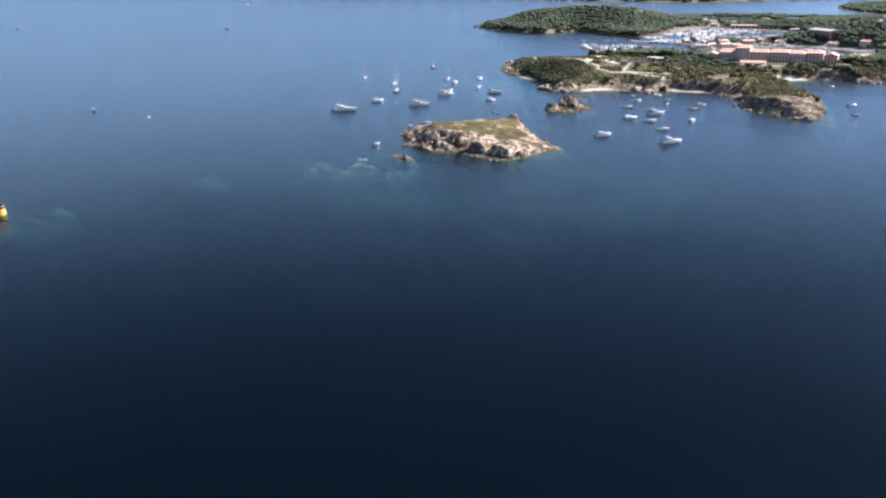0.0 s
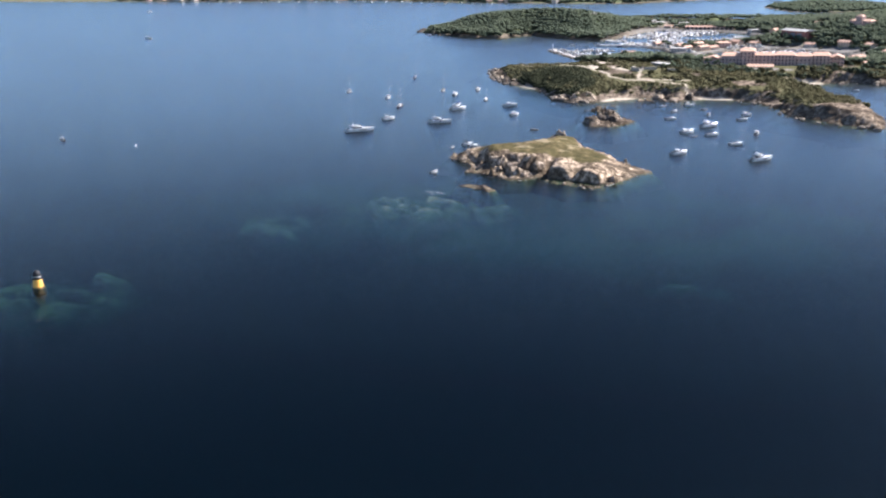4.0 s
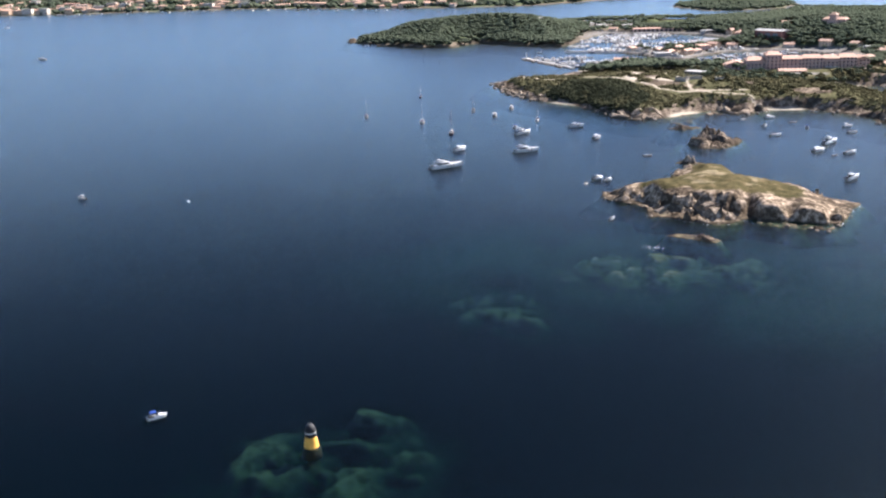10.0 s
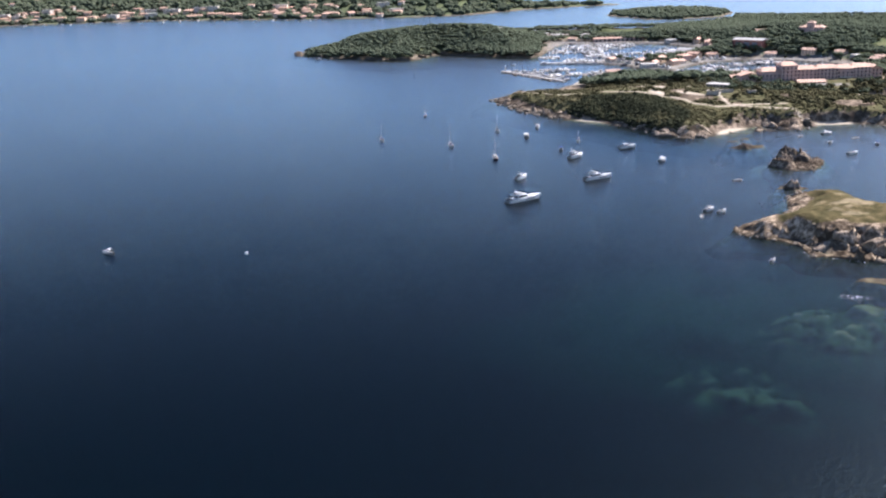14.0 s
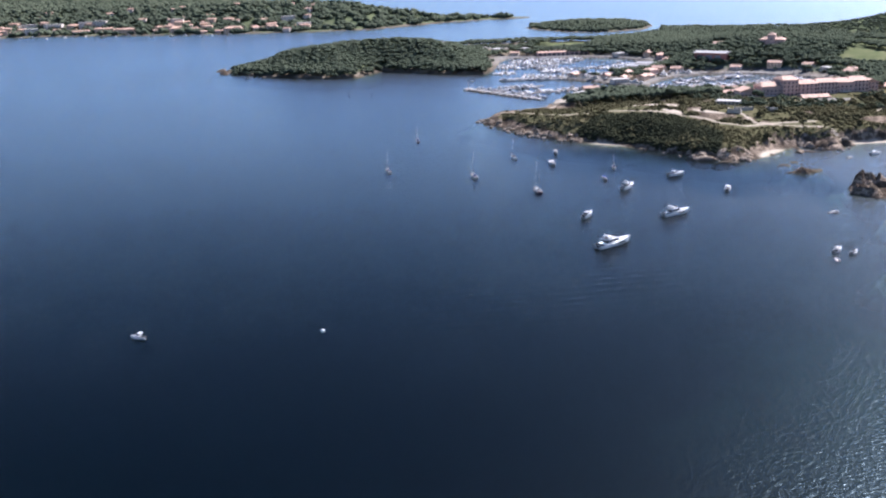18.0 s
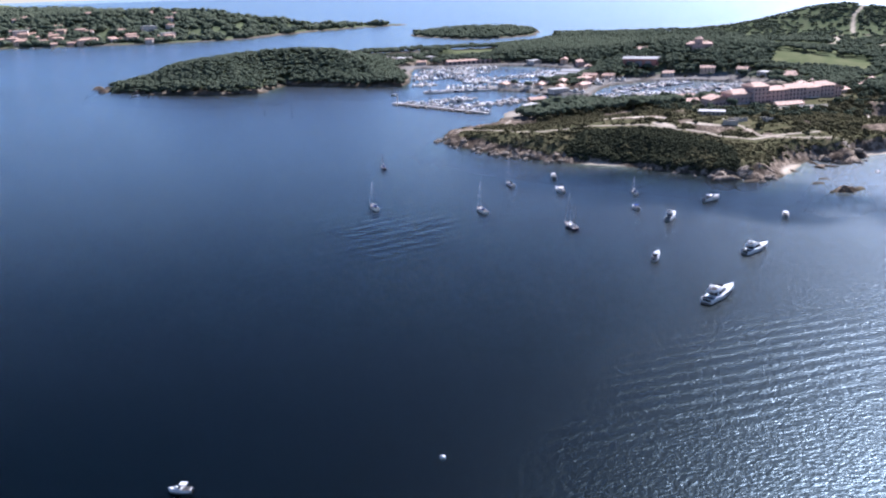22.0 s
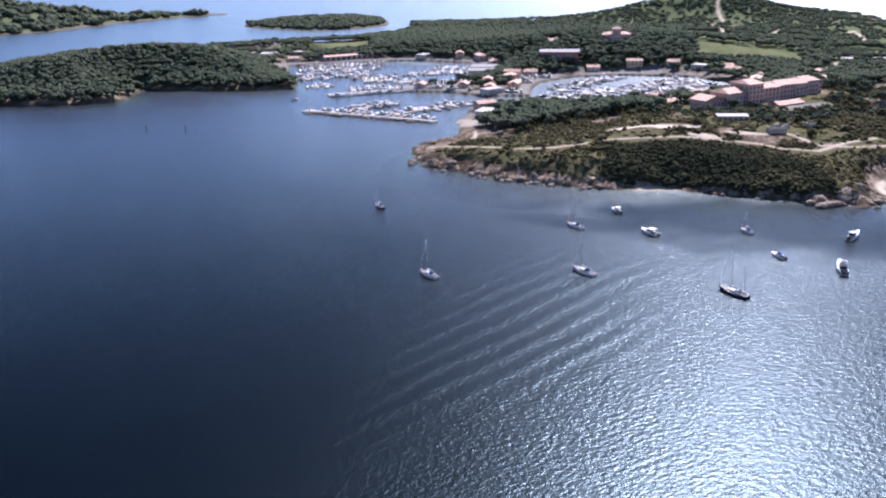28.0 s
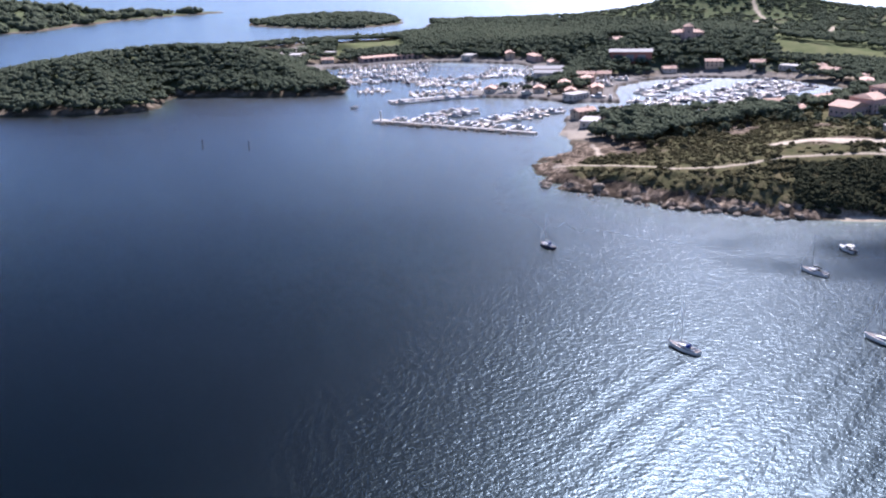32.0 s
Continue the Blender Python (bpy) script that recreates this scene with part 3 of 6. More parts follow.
def land_veg(x, y, z):
    d = inland(x, y, COAST)
    v = smooth(2.5, 6.0, z + 1.6 * fbm(x, y, 12, 3, 51)) * smooth(1.15 + 0.6 * (x < -285), 0.5 + 0.5 * (x < -285), steep(land_z, x, y) + 0.25 * fbm(x, y, 15, 3, 52))
    v = np.maximum(v, smooth(4, 7, z) * bump_at(x, y, -300, 850, 22, 48, 35))
    bare = bump_at(x, y, -282, 905, 20, 13, -20) + 0.8 * bump_at(x, y, -150, 928, 26, 8) + 0.9 * bump_at(x, y, -135, 806, 9, 6) + bump_at(x, y, -205, 800, 10, 8) + 1.7 * bump_at(x, y, -84, 716, 30, 32)
    bare = bare + 0.7 * smooth(0.28, 0.42, fbm(x, y, 38, 4, 61)) * (y < 1000)
    return v * (1 - np.clip(bare, 0, 1)) * smooth(1, 8, d)


def land_sand(x, y, z):
    m = smooth(0.35, 0.6, beach_mask(x, y)) * smooth(5, 3, z)
    p = np.full(x.shape, 99.0)
    for line in PATHS:
        p = np.minimum(p, to_line(x + 1.5 * fbm(x, y, 12, 2, 71), y, line))
    m = np.maximum(m, 0.85 * smooth(1.7, 0.8, p))
    for line in ROADS:
        m = np.maximum(m, smooth(3.4, 1.8, to_line(x + 5 * fbm(x, y, 40, 2, 72), y, line)))
    bare = 1.2 * bump_at(x, y, -294, 921, 16, 7, -30) + 1.1 * bump_at(x, y, -283, 899, 14, 7, -55) + 0.9 * bump_at(x, y, -285, 874, 12, 4, -55) + bump_at(x, y, -280, 893, 12, 5, -35) + bump_at(x, y, -257, 905, 8, 6) + bump_at(x, y, -260, 867, 13, 3, -37)
    bare = smooth(0.5, 0.7, bare + 0.35 * fbm(x, y, 14, 3, 73))
    return np.maximum(m, bare)


def land_paved(x, y, z):
    d = inland(x, y, COAST)
    q = quay_mask(x, y) * smooth(0, 3, d) * smooth(34, 12, d + 22 * fbm(x, y, 30, 3, 81))
    q = q * smooth(-338, -318, x)
    lot = bump_at(x, y, -290, 1590, 70, 40, -25) + bump_at(x, y, -140, 932, 30, 9)
    return np.maximum(q, smooth(0.5, 0.75, lot + 0.3 * fbm(x, y, 18, 3, 82)))


CROPS = [(158, 1343, 46, 26, -42), (96, 1262, 48, 30, -44), (45, 1160, 46, 34, -42), (150, 1210, 34, 14, -50), (-198, 1545, 36, 62, -25), (210, 1300, 50, 14, -20),
         (300, 1160, 60, 22, -10), (180, 1120, 50, 18, -25)]


def land_crop(x, y, z):
    m = 0.0
    for cx, cy, sx, sy, a in CROPS:
        c, s = math.cos(radians(a)), math.sin(radians(a))
        u, v = abs((x - cx) * c + (y - cy) * s) / sx, abs(-(x - cx) * s + (y - cy) * c) / sy
        m = np.maximum(m, smooth(1.08, 0.95, np.maximum(u, v)))
    return m


MASKS = {"veg": land_veg, "sand": land_sand, "paved": land_paved, "crop": land_crop}
NEAR = (-416.0, -20.0, 690.0, 1030.0)


def in_near(x, y):
    return (x > NEAR[0]) & (x < NEAR[1]) & (y > NEAR[2]) & (y < NEAR[3])


headland = grid_land("ground_headland", *NEAR, 1.25, land_z, MASKS, M_HEAD, floor=-9)
tagged(headland, "rocky headland with olive-green scrub, pale paths and coves", "headland", kind="structure")
mainland = grid_land("ground_mainland", -668, 820, 680, 1832, 4.0, land_z, MASKS, M_LAND, in_near, floor=-9)
tagged(mainland, "wooded hills, fields and harbour ground of the island", "hills", kind="structure")

# ---- the near islet and its rocks ----
ISLET = [(-311, 556), (-302, 544), (-294, 540), (-289, 531), (-289, 519), (-277, 515), (-268, 510), (-260, 507), (-253, 509), (-248, 515), (-242, 510), (-234, 506),
         (-224, 501), (-214, 499), (-208, 506), (-203, 518), (-198, 531), (-191, 543), (-200, 551), (-213, 562), (-226, 581), (-239, 602), (-248, 616), (-260, 622),
         (-270, 612), (-276, 592), (-288, 575), (-302, 568)]


def islet_z(x, y):
    d = warp(x, y, ISLET, 2.4)
    # a blunt ridge from north to south, falling gently to the west and down to the water in the east
    top = 12.6 - 0.04 * np.maximum(0, -252 - x) - 0.2 * np.maximum(0, -284 - x) - 0.18 * np.maximum(0, x + 248) - 0.05 * np.maximum(0, x + 228)
    top = top - 0.066 * np.maximum(0, 572 - y) * (1 - 0.75 * smooth(-232, -218, x)) - 0.09 * np.maximum(0, y - 578) + 0.9 * bump_at(x, y, -254, 576, 20, 15)
    top = np.maximum(top, 1.4)
    bulge = bump_at(x, y, -270, 520, 19, 22)
    tip = smooth(-288, -296, x)
    south = smooth(580, 560, y)
    w = 4.5 + 22.0 * bulge + 4.0 * tip + 6.0 * (1 - south) + 10.0 * smooth(-217, -207, x)
    cliff = smooth(-250, -246, x) * smooth(-211, -217, x) * south * smooth(540, 530, y)
    w = w - 2.4 * cliff
    lead = 2.6 * south * smooth(-252, -243, x) * smooth(-203, -215, x)
    z = top * smooth(-0.8 + lead, w + lead, d) + 0.42 * lead * smooth(-1, 1.5, d) * smooth(7, 3.5, d)
    ux, uy = (x * 0.9 + y * 0.44), (-x * 0.44 + y * 0.9)
    f1, gap, val = cells(ux * 0.7 + 2.0 * fbm(x, y, 9, 3, 8), uy, 8.5, 5)
    f1b, gapb, valb = cells(ux, uy * 0.8, 2.1, 15)
    crag = smooth(-3, 1.5, d) * smooth(8 + 18 * bulge + 4 * tip, 3 + 14 * bulge + 3 * tip, d + 3 * fbm(x, y, 10, 3, 6)) * (0.4 + 0.6 * south)
    rock = (val - 0.55) * 2.2 - 1.8 * smooth(1.3, 0, gap) + 3.4 * slabs(ux + 1.2 * fbm(x, y, 6, 3, 4), uy * 0.8, 6.5, 61, 0.8)
    rock = rock + 1.3 * slabs(ux, uy, 2.6, 63, 0.9) - 0.4 * smooth(0.35, 0, gapb) + 0.5 * fbm(x, y, 5, 4, 9) - 0.3
    north = smooth(548, 575, y)
    z = z * (1 - north) + north * np.minimum(z, 0.4 + 0.33 * np.maximum(d, 0) + 3.2 * bump_at(x, y, -248, 604, 9, 10))
    z = z + crag * rock * (1 - 0.55 * cliff) * (1 - 0.5 * tip) * (1 - 0.75 * smooth(-209, -201, x))
    z = z + (1.3 * fbm(x, y, 13, 5, 19) + 0.45 * fbm(x, y, 2.8, 3, 20)) * smooth(4, 10, d)
    gully = 1.9 * bump_at(x, y, -289, 541, 5.0, 11, 15) + 2.4 * bump_at(x, y, -245, 520, 3.5, 13, -6) + 1.4 * bump_at(x, y, -228, 516, 3.0, 7, -25) + bump_at(x, y, -264, 516, 2.0, 9, 5)
    z = z - gully * 3.5 * smooth(0, 3, d)
    # a hollow broken out of the south side, its back wall upright above a low shelf
    hollow = smooth(-250, -247, x + fbm(x, y, 6, 3, 14)) * smooth(-208, -212, x + 0.25 * (y - 515)) * smooth(516.5, 514, y + 0.3 * np.maximum(0, x + 236) + 2.5 * fbm(x, y, 8, 3, 16)) * smooth(0, 1, d)
    shelf = -0.9 + 1.5 * np.clip(slabs(ux, uy, 4.5, 66, 0.8) + 0.35, 0, 1) + 1.2 * bump_at(x, y, -233, 522, 3.0, 6, 10)
    z = z * (1 - hollow) + hollow * np.minimum(z, shelf)
    sea_side = -0.3 + np.minimum(d, 0) * (0.9 + 0.5 * fbm(x, y, 12, 3, 13))
    return np.where(d < 0, np.maximum(np.minimum(z, 0.5) + sea_side, -13), np.maximum(z, (0.1 + 0.5 * crag) * (1 - hollow) - 2 * hollow))


def islet_veg(x, y, z):
    d = inland(x, y, ISLET)
    bulge = bump_at(x, y, -268, 520, 20, 20)
    return (smooth(4, 9, d + 8 * fbm(x, y, 10, 5, 91) - 24 * bulge) * smooth(1.0, 0.5, steep(islet_z, x, y)) * smooth(-296, -286, x + 4 * fbm(x, y, 9, 3, 92)) * smooth(2.5, 4.0, z) * smooth(-217, -229, x - 0.25 * (y - 530) + 16 * fbm(x, y, 13, 5, 93))) * (1 - 0.85 * smooth(536, 526, y + 0.25 * (x + 235) + 5 * fbm(x, y, 9, 3, 57)) * smooth(-252, -246, x))


def nothing(x, y, z):
    return np.zeros(x.shape)


def islet_path(x, y, z):
    """Trodden and bare pale patches across the grass."""
    m = bump_at(x, y, -264, 552, 26, 6, 58) + 0.8 * bump_at(x, y, -237, 554, 15, 4, 60) + 0.7 * bump_at(x, y, -226, 575, 20, 3, -60)
    return 0.4 * smooth(0.5, 1.1, m + 1.5 * fbm(x, y, 6, 5, 3))


islet = grid_land("rocky_islet", -345, -165, 476, 657, 0.75, islet_z, {"veg": islet_veg, "sand": islet_path, "paved": nothing, "crop": nothing}, M_ISLET, floor=-9.5)
tagged(islet, "small rocky islet with pale cliffs and a dry grass cap", "islet")


def rock_islet(name, label, outline, top, crag_size, seed, res=0.5, peaks=()):
    """A bare rock standing out of the water."""
    xs, ys = [p[0] for p in outline], [p[1] for p in outline]

    def height(x, y):
        d = warp(x, y, outline, 1.4)
        h = 0.16 * top + 0 * x
        for px, py, ph, pr in peaks:
            h = np.maximum(h, ph * (1 - np.clip(np.hypot(x - px, y - py) / pr, 0, 1) ** 1.3))
        z = h * smooth(-1, 3.5, d)
        f1, gap, val = cells(x, y * 0.85, crag_size, seed)
        z = z + smooth(-3, 1, d) * ((val - 0.4) * 0.2 * top - 0.2 * top * smooth(0.6, 0, gap) + np.clip(h / top, 0.2, 1) * (0.40 * top * slabs(x + 0.6 * y, y * 0.8, crag_size * 1.15, seed, 1.0) + 0.2 * top * slabs(x, y - 0.4 * x, crag_size * 0.5, seed + 2, 0.9)))
        return np.where(d < 0, np.maximum(np.minimum(z, 0.4) - 0.25 + d * (1.4 + 0.8 * fbm(x, y, 6, 3, seed + 4)), -11), np.maximum(z, 0.1))

    ob = grid_land(name, min(xs) - 14, max(xs) + 14, min(ys) - 14, max(ys) + 14, res, height,
                   {"veg": nothing, "sand": nothing, "paved": nothing, "crop": nothing}, M_SEAROCK, floor=-9.5)
    return tagged(ob, label, "rock", "rocks in the water")


rock_islet("sea_rock", "jagged bare rock with two peaks, standing in the water", [(-258, 684), (-250, 671), (-236, 671), (-225, 686), (-221, 698), (-230, 703), (-238, 712), (-250, 700)],
           7.5, 3.4, 41, peaks=((-243, 697, 9.0, 9), (-236, 693, 6.0, 7), (-250, 683, 5.5, 9)))
rock_islet("sea_rock", "low brown rock awash beside the islet", [(-284, 489), (-276, 486), (-264, 480), (-261, 484), (-268, 490), (-278, 493)], 2.0, 2.2, 43, 0.4, ((-268, 485, 2.2, 6),))
rock_islet("sea_rock", "flat dark rock off the beach", [(-266, 738), (-256, 733), (-244, 738), (-242, 743), (-256, 744)], 2.4, 2.4, 45, 0.45, ((-256, 738, 3.0, 7),))
rock_islet("sea_rock", "small dark rock off the beach", [(-262, 757), (-256, 754), (-253, 758), (-258, 761)], 1.8, 1.8, 47, 0.4)
rock_islet("sea_rock", "small dark rock off the beach", [(-251, 764), (-246, 762), (-245, 766), (-249, 768)], 1.6, 1.6, 49, 0.4)
rock_islet("sea_rock", "small low rock off the point", [(-60, 692), (-54, 690), (-50, 694), (-56, 697)], 1.4, 1.8, 51, 0.4)
for px, py, pr in ((-652, 1440, 9), (-646, 1405, 7), (-641, 1428, 8), (-612, 1374, 5), (-596, 1356, 4)):
    rock_islet("sea_rock", "low pale rock off the wooded point", [(px + pr * math.cos(a) * (1 + 0.2 * math.sin(3 * a + px)), py + 0.7 * pr * math.sin(a)) for a in (0, 0.9, 1.8, 2.7, 3.6, 4.5, 5.4)], 2.6, 3.0, int(-px), 0.8, ((px, py, 3.0, pr),))
rock_islet("sea_rock", "pointed dark rock behind the islet", [(-268, 632), (-261, 626), (-254, 630), (-258, 637), (-265, 638)], 3.2, 2.2, 53, 0.4, ((-261, 631, 4.6, 5),))

# ---- reefs under the water ----


def reef(name, label, cx, cy, sx, sy, turn, crest, seed, step=1.2, level=0.0, fine=9.0):
    """A shoal that rises in lumps towards the surface."""
    r = 1.9 * max(sx, sy)

    def height(x, y):
        g = bump_at(x, y, cx, cy, sx, sy, turn)
        lump = 0.5 * fbm(x, y, 20, 3, seed) + 0.75 * fbm(x, y * 1.4, fine, 5, seed + 5)
        return np.minimum(-13 + (crest + 13) * np.clip(1.25 * g, 0, 1) * np.clip(0.62 + level + 0.85 * lump, 0, 1.15), crest)

    # reefs share the bed's material, with its painted fading by depth
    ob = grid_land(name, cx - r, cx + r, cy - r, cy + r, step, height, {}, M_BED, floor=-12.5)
    return tagged(ob, label, "reef", "reefs", "structure")


reef("ground_reef", "green weedy shoal round the foot of the sea mark", -384, 299, 38, 27, 15, -3.0, 101, 0.8, 0.08, 7.0)
reef("ground_reef", "small pale reef under the surface", -374, 325, 13, 6, -10, -2.6, 103, 0.8, 0.2)
reef("ground_reef", "weedy reef trailing from the islet", -345, 412, 36, 22, -25, -2.8, 105, 1.0, 0.08, 6.0)
reef("ground_reef", "pale sandy shoal in front of the islet", -297, 455, 42, 26, 15, -0.8, 107, 1.0, 0.12, 6.0)
reef("ground_reef", "weedy shoal beside the islet", -256, 452, 32, 22, 10, -1.8, 109, 1.0, 0.05, 6.0)
reef("ground_reef", "faint pale reef in open water", -150, 378, 26, 7, 5, -4.2, 111, 1.0, 0.05)
reef("ground_reef", "broad dim slope of the sea bed round the islet", -240, 470, 210, 100, 0, -5.9, 115, 4.0, 0.45, 30.0)
reef("ground_reef", "pale patch of shallow water behind the islet", -262, 690, 38, 16, 30, -2.4, 113, 1.2, 0.05)

# ---- the far shore ----
FAR = [(-3600, 2500), (-2300, 2370), (-1518, 2292), (-1321, 2310), (-1100, 2300), (-860, 2208), (-724, 2152), (-600, 2126), (-451, 2116), (-370, 2180), (-293, 2246),
       (-180, 2290), (-100, 2304), (-90, 2330), (-260, 2420), (-500, 2700), (-700, 3300), (-1000, 4200), (-3600, 4200)]
FARISLE = [(-168, 1990), (-160, 1940), (-130, 1880), (-118, 1838), (-80, 1822), (-30, 1830), (10, 1850), (40, 1905), (60, 1960), (40, 2010), (-20, 2040), (-90, 2060), (-150, 2040)]


def far_z(x, y):
    d = inland(x + 9 * fbm(x, y, 60, 3, 2), y + 9 * fbm(x, y, 60, 3, 4), FAR)
    h = 2.2 + 5 * smooth(20, 120, d) + 36 * smooth(30, 260, d) * smooth(-130, -420, x) + 50 * smooth(250, 900, d) * (0.6 + 0.6 * fbm(x, y, 500, 3, 6)) * smooth(-300, -900, x)
    z = h * smooth(-2, 14, d) + 2.0 * fbm(x, y, 70, 3, 8) * smooth(10, 80, d)
    return np.where(d < 0, np.maximum(d * 0.2, -10), z)


def isle_z(x, y):
    d = inland(x + 7 * fbm(x, y, 40, 3, 2), y + 7 * fbm(x, y, 40, 3, 4), FARISLE)
    z = (2 + 7 * smooth(5, 80, d)) * smooth(-2, 12, d)
    return np.where(d < 0, np.maximum(d * 0.2, -8), z)


def far_veg(x, y, z):
    return smooth(0.8, 2.6, z + 1.0 * fbm(x, y, 60, 3, 15))


FARMASK = {"veg": far_veg, "sand": lambda x, y, z: 0.15 * smooth(1.2, 0.5, z), "paved": nothing, "crop": nothing}
tagged(grid_land("ground_far_shore", -3600, -60, 2080, 4200, 14, far_z, FARMASK, M_LAND, floor=-6), "low wooded far shore with a village along the water", "far shore", kind="structure")
tagged(grid_land("ground_far_island", -200, 90, 1795, 2085, 5, isle_z, FARMASK, M_LAND, floor=-6), "low wooded island beyond the lagoon", "island", kind="structure")

# ---- boats ----


def hull_rings(L, B, F, rake=0.09, stations=11, fine=2.2, stern=0.86):
    rings = []
    for i in range(stations):
        s = i / (stations - 1)
        b = B / 2 * (stern + (1 - stern) * (s / 0.4) if s < 0.4 else max(0.012, 1 - ((s - 0.4) / 0.6) ** fine))
        sh = F * (1 + 0.42 * s * s)
        x = -L / 2 + L * s
        k = rake * L * s ** 3
        rings.append([(x, b, sh), (x - k * 0.15, b * 0.97, sh * 0.62), (x - k * 0.55, b * 0.88, 0.12), (x - k, b * 0.62, -0.28), (x - k, 0, -0.45),
                      (x - k, -b * 0.62, -0.28), (x - k * 0.55, -b * 0.88, 0.12), (x - k * 0.15, -b * 0.97, sh * 0.62), (x, -b, sh)])
    return rings


def add_hull(root, L, B, F, material, deck_mat, rub=None, trim=True, **kw):
    rings = hull_rings(L, B, F, **kw)
    n = len(rings[0])
    verts = [p for r in rings for p in r]
    faces = [(i * n + j, (i + 1) * n + j, (i + 1) * n + j + 1, i * n + j + 1) for i in range(len(rings) - 1) for j in range(n - 1)]
    faces.append(tuple(range(n)))
    hull = mesh_ob("hull", verts, faces, material, root, flat=False)
    dv, df = [], []
    for r in rings:
        (x, b, z) = r[0]
        dv += [(x, b * 0.97, z - 0.07), (x, -b * 0.97, z - 0.07)]
    df = [(2 * i, 2 * i + 1, 2 * i + 3, 2 * i + 2) for i in range(len(rings) - 1)]
    mesh_ob("deck", dv, df, deck_mat, root)
    if not trim:
        return hull, rings
    side = [r[0] for r in rings]
    tube("rubbing_strake", [(x, b + 0.02, z - 0.03) for x, b, z in side] + [(x, -b - 0.02, z - 0.03) for x, b, z in reversed(side)], 0.045, rub or M_STEEL, root, n=5)
    boot = []
    for r in rings:
        (x, b, z) = r[2]
        boot.append([(x, b + 0.012, 0.16), (x, b + 0.012, 0.02), (x, -b - 0.012, 0.02), (x, -b - 0.012, 0.16)])
    bv = [p for r in boot for p in r]
    bf = [(4 * i, 4 * i + 4, 4 * i + 5, 4 * i + 1) for i in range(len(boot) - 1)] + [(4 * i + 2, 4 * i + 6, 4 * i + 7, 4 * i + 3) for i in range(len(boot) - 1)]
    mesh_ob("waterline_stripe", bv, bf, M_BOOT, root)
    return hull, rings


def cabin(name, x0, x1, w0, w1, z0, z1, front, back, material, parent, label="", crown=0.08, inset=0.14):
    """A deckhouse with raked ends and a rounded roof; front and back are the rakes in metres."""
    rings = []
    for u, zz in ((0.0, z0), (0.55, z0 + 0.62 * (z1 - z0)), (0.93, z1 - crown), (1.0, z1)):
        xa, xb = x0 + back * u, x1 - front * u
        k = inset * u
        wa, wb = max(0.05, w0 / 2 - k), max(0.05, w1 / 2 - k)
        c = 0.18 * min(1, (xb - xa) / 2)
        ring = [(xa, -wa + c, zz), (xa + c * 0.5, -wa, zz), (xb - c * 2.2, -wb - 0.1 * (wa - wb), zz), (xb - c * 0.4, -wb * 0.72, zz), (xb, -wb * 0.35, zz),
                (xb, wb * 0.35, zz), (xb - c * 0.4, wb * 0.72, zz), (xb - c * 2.2, wb + 0.1 * (wa - wb), zz), (xa + c * 0.5, wa, zz), (xa, wa - c, zz)]
        rings.append(ring)
    return loft(name, rings, material, parent, label, flat=False)


def tube_data(points, radius, n=4):
    verts, faces = [], []
    pts = [Vector(p) for p in points]
    for i, p in enumerate(pts):
        d = (pts[min(i + 1, len(pts) - 1)] - pts[max(i - 1, 0)]).normalized()
        a = d.orthogonal().normalized() if abs(d.z) > 0.9 else d.cross(Vector((0, 0, 1))).normalized()
        b = d.cross(a)
        verts += [p + radius * (math.cos(2 * math.pi * k / n) * a + math.sin(2 * math.pi * k / n) * b) for k in range(n)]
    for i in range(len(pts) - 1):
        for j in range(n):
            k = (j + 1) % n
            faces.append((i * n + j, i * n + k, (i + 1) * n + k, (i + 1) * n + j))
    return verts, faces


def rail(root, rings, s0, s1, height=0.6, posts=5):
    i0, i1 = int(s0 * (len(rings) - 1)), int(s1 * (len(rings) - 1))
    port = [(rings[i][0][0], rings[i][0][1] * 0.93, rings[i][0][2] + height) for i in range(i0, i1 + 1)]
    stbd = [(x, -y, z) for x, y, z in reversed(port)]
    runs = [(port + stbd, 0.024)]
    for k in range(posts):
        x, y, z = rings[i0 + round(k * (i1 - i0) / max(1, posts - 1))][0]
        runs += [([(x, sgn * y * 0.93, z - 0.05), (x, sgn * y * 0.93, z + height)], 0.02) for sgn in (1, -1)]
    verts, faces = [], []
    for pts, r in runs:
        v, f = tube_data(pts, r)
        faces += [tuple(i + len(verts) for i in q) for q in f]
        verts += v
    mesh_ob("guard_rail", verts, faces, M_STEEL, root, "thin steel guard rail on stanchions")


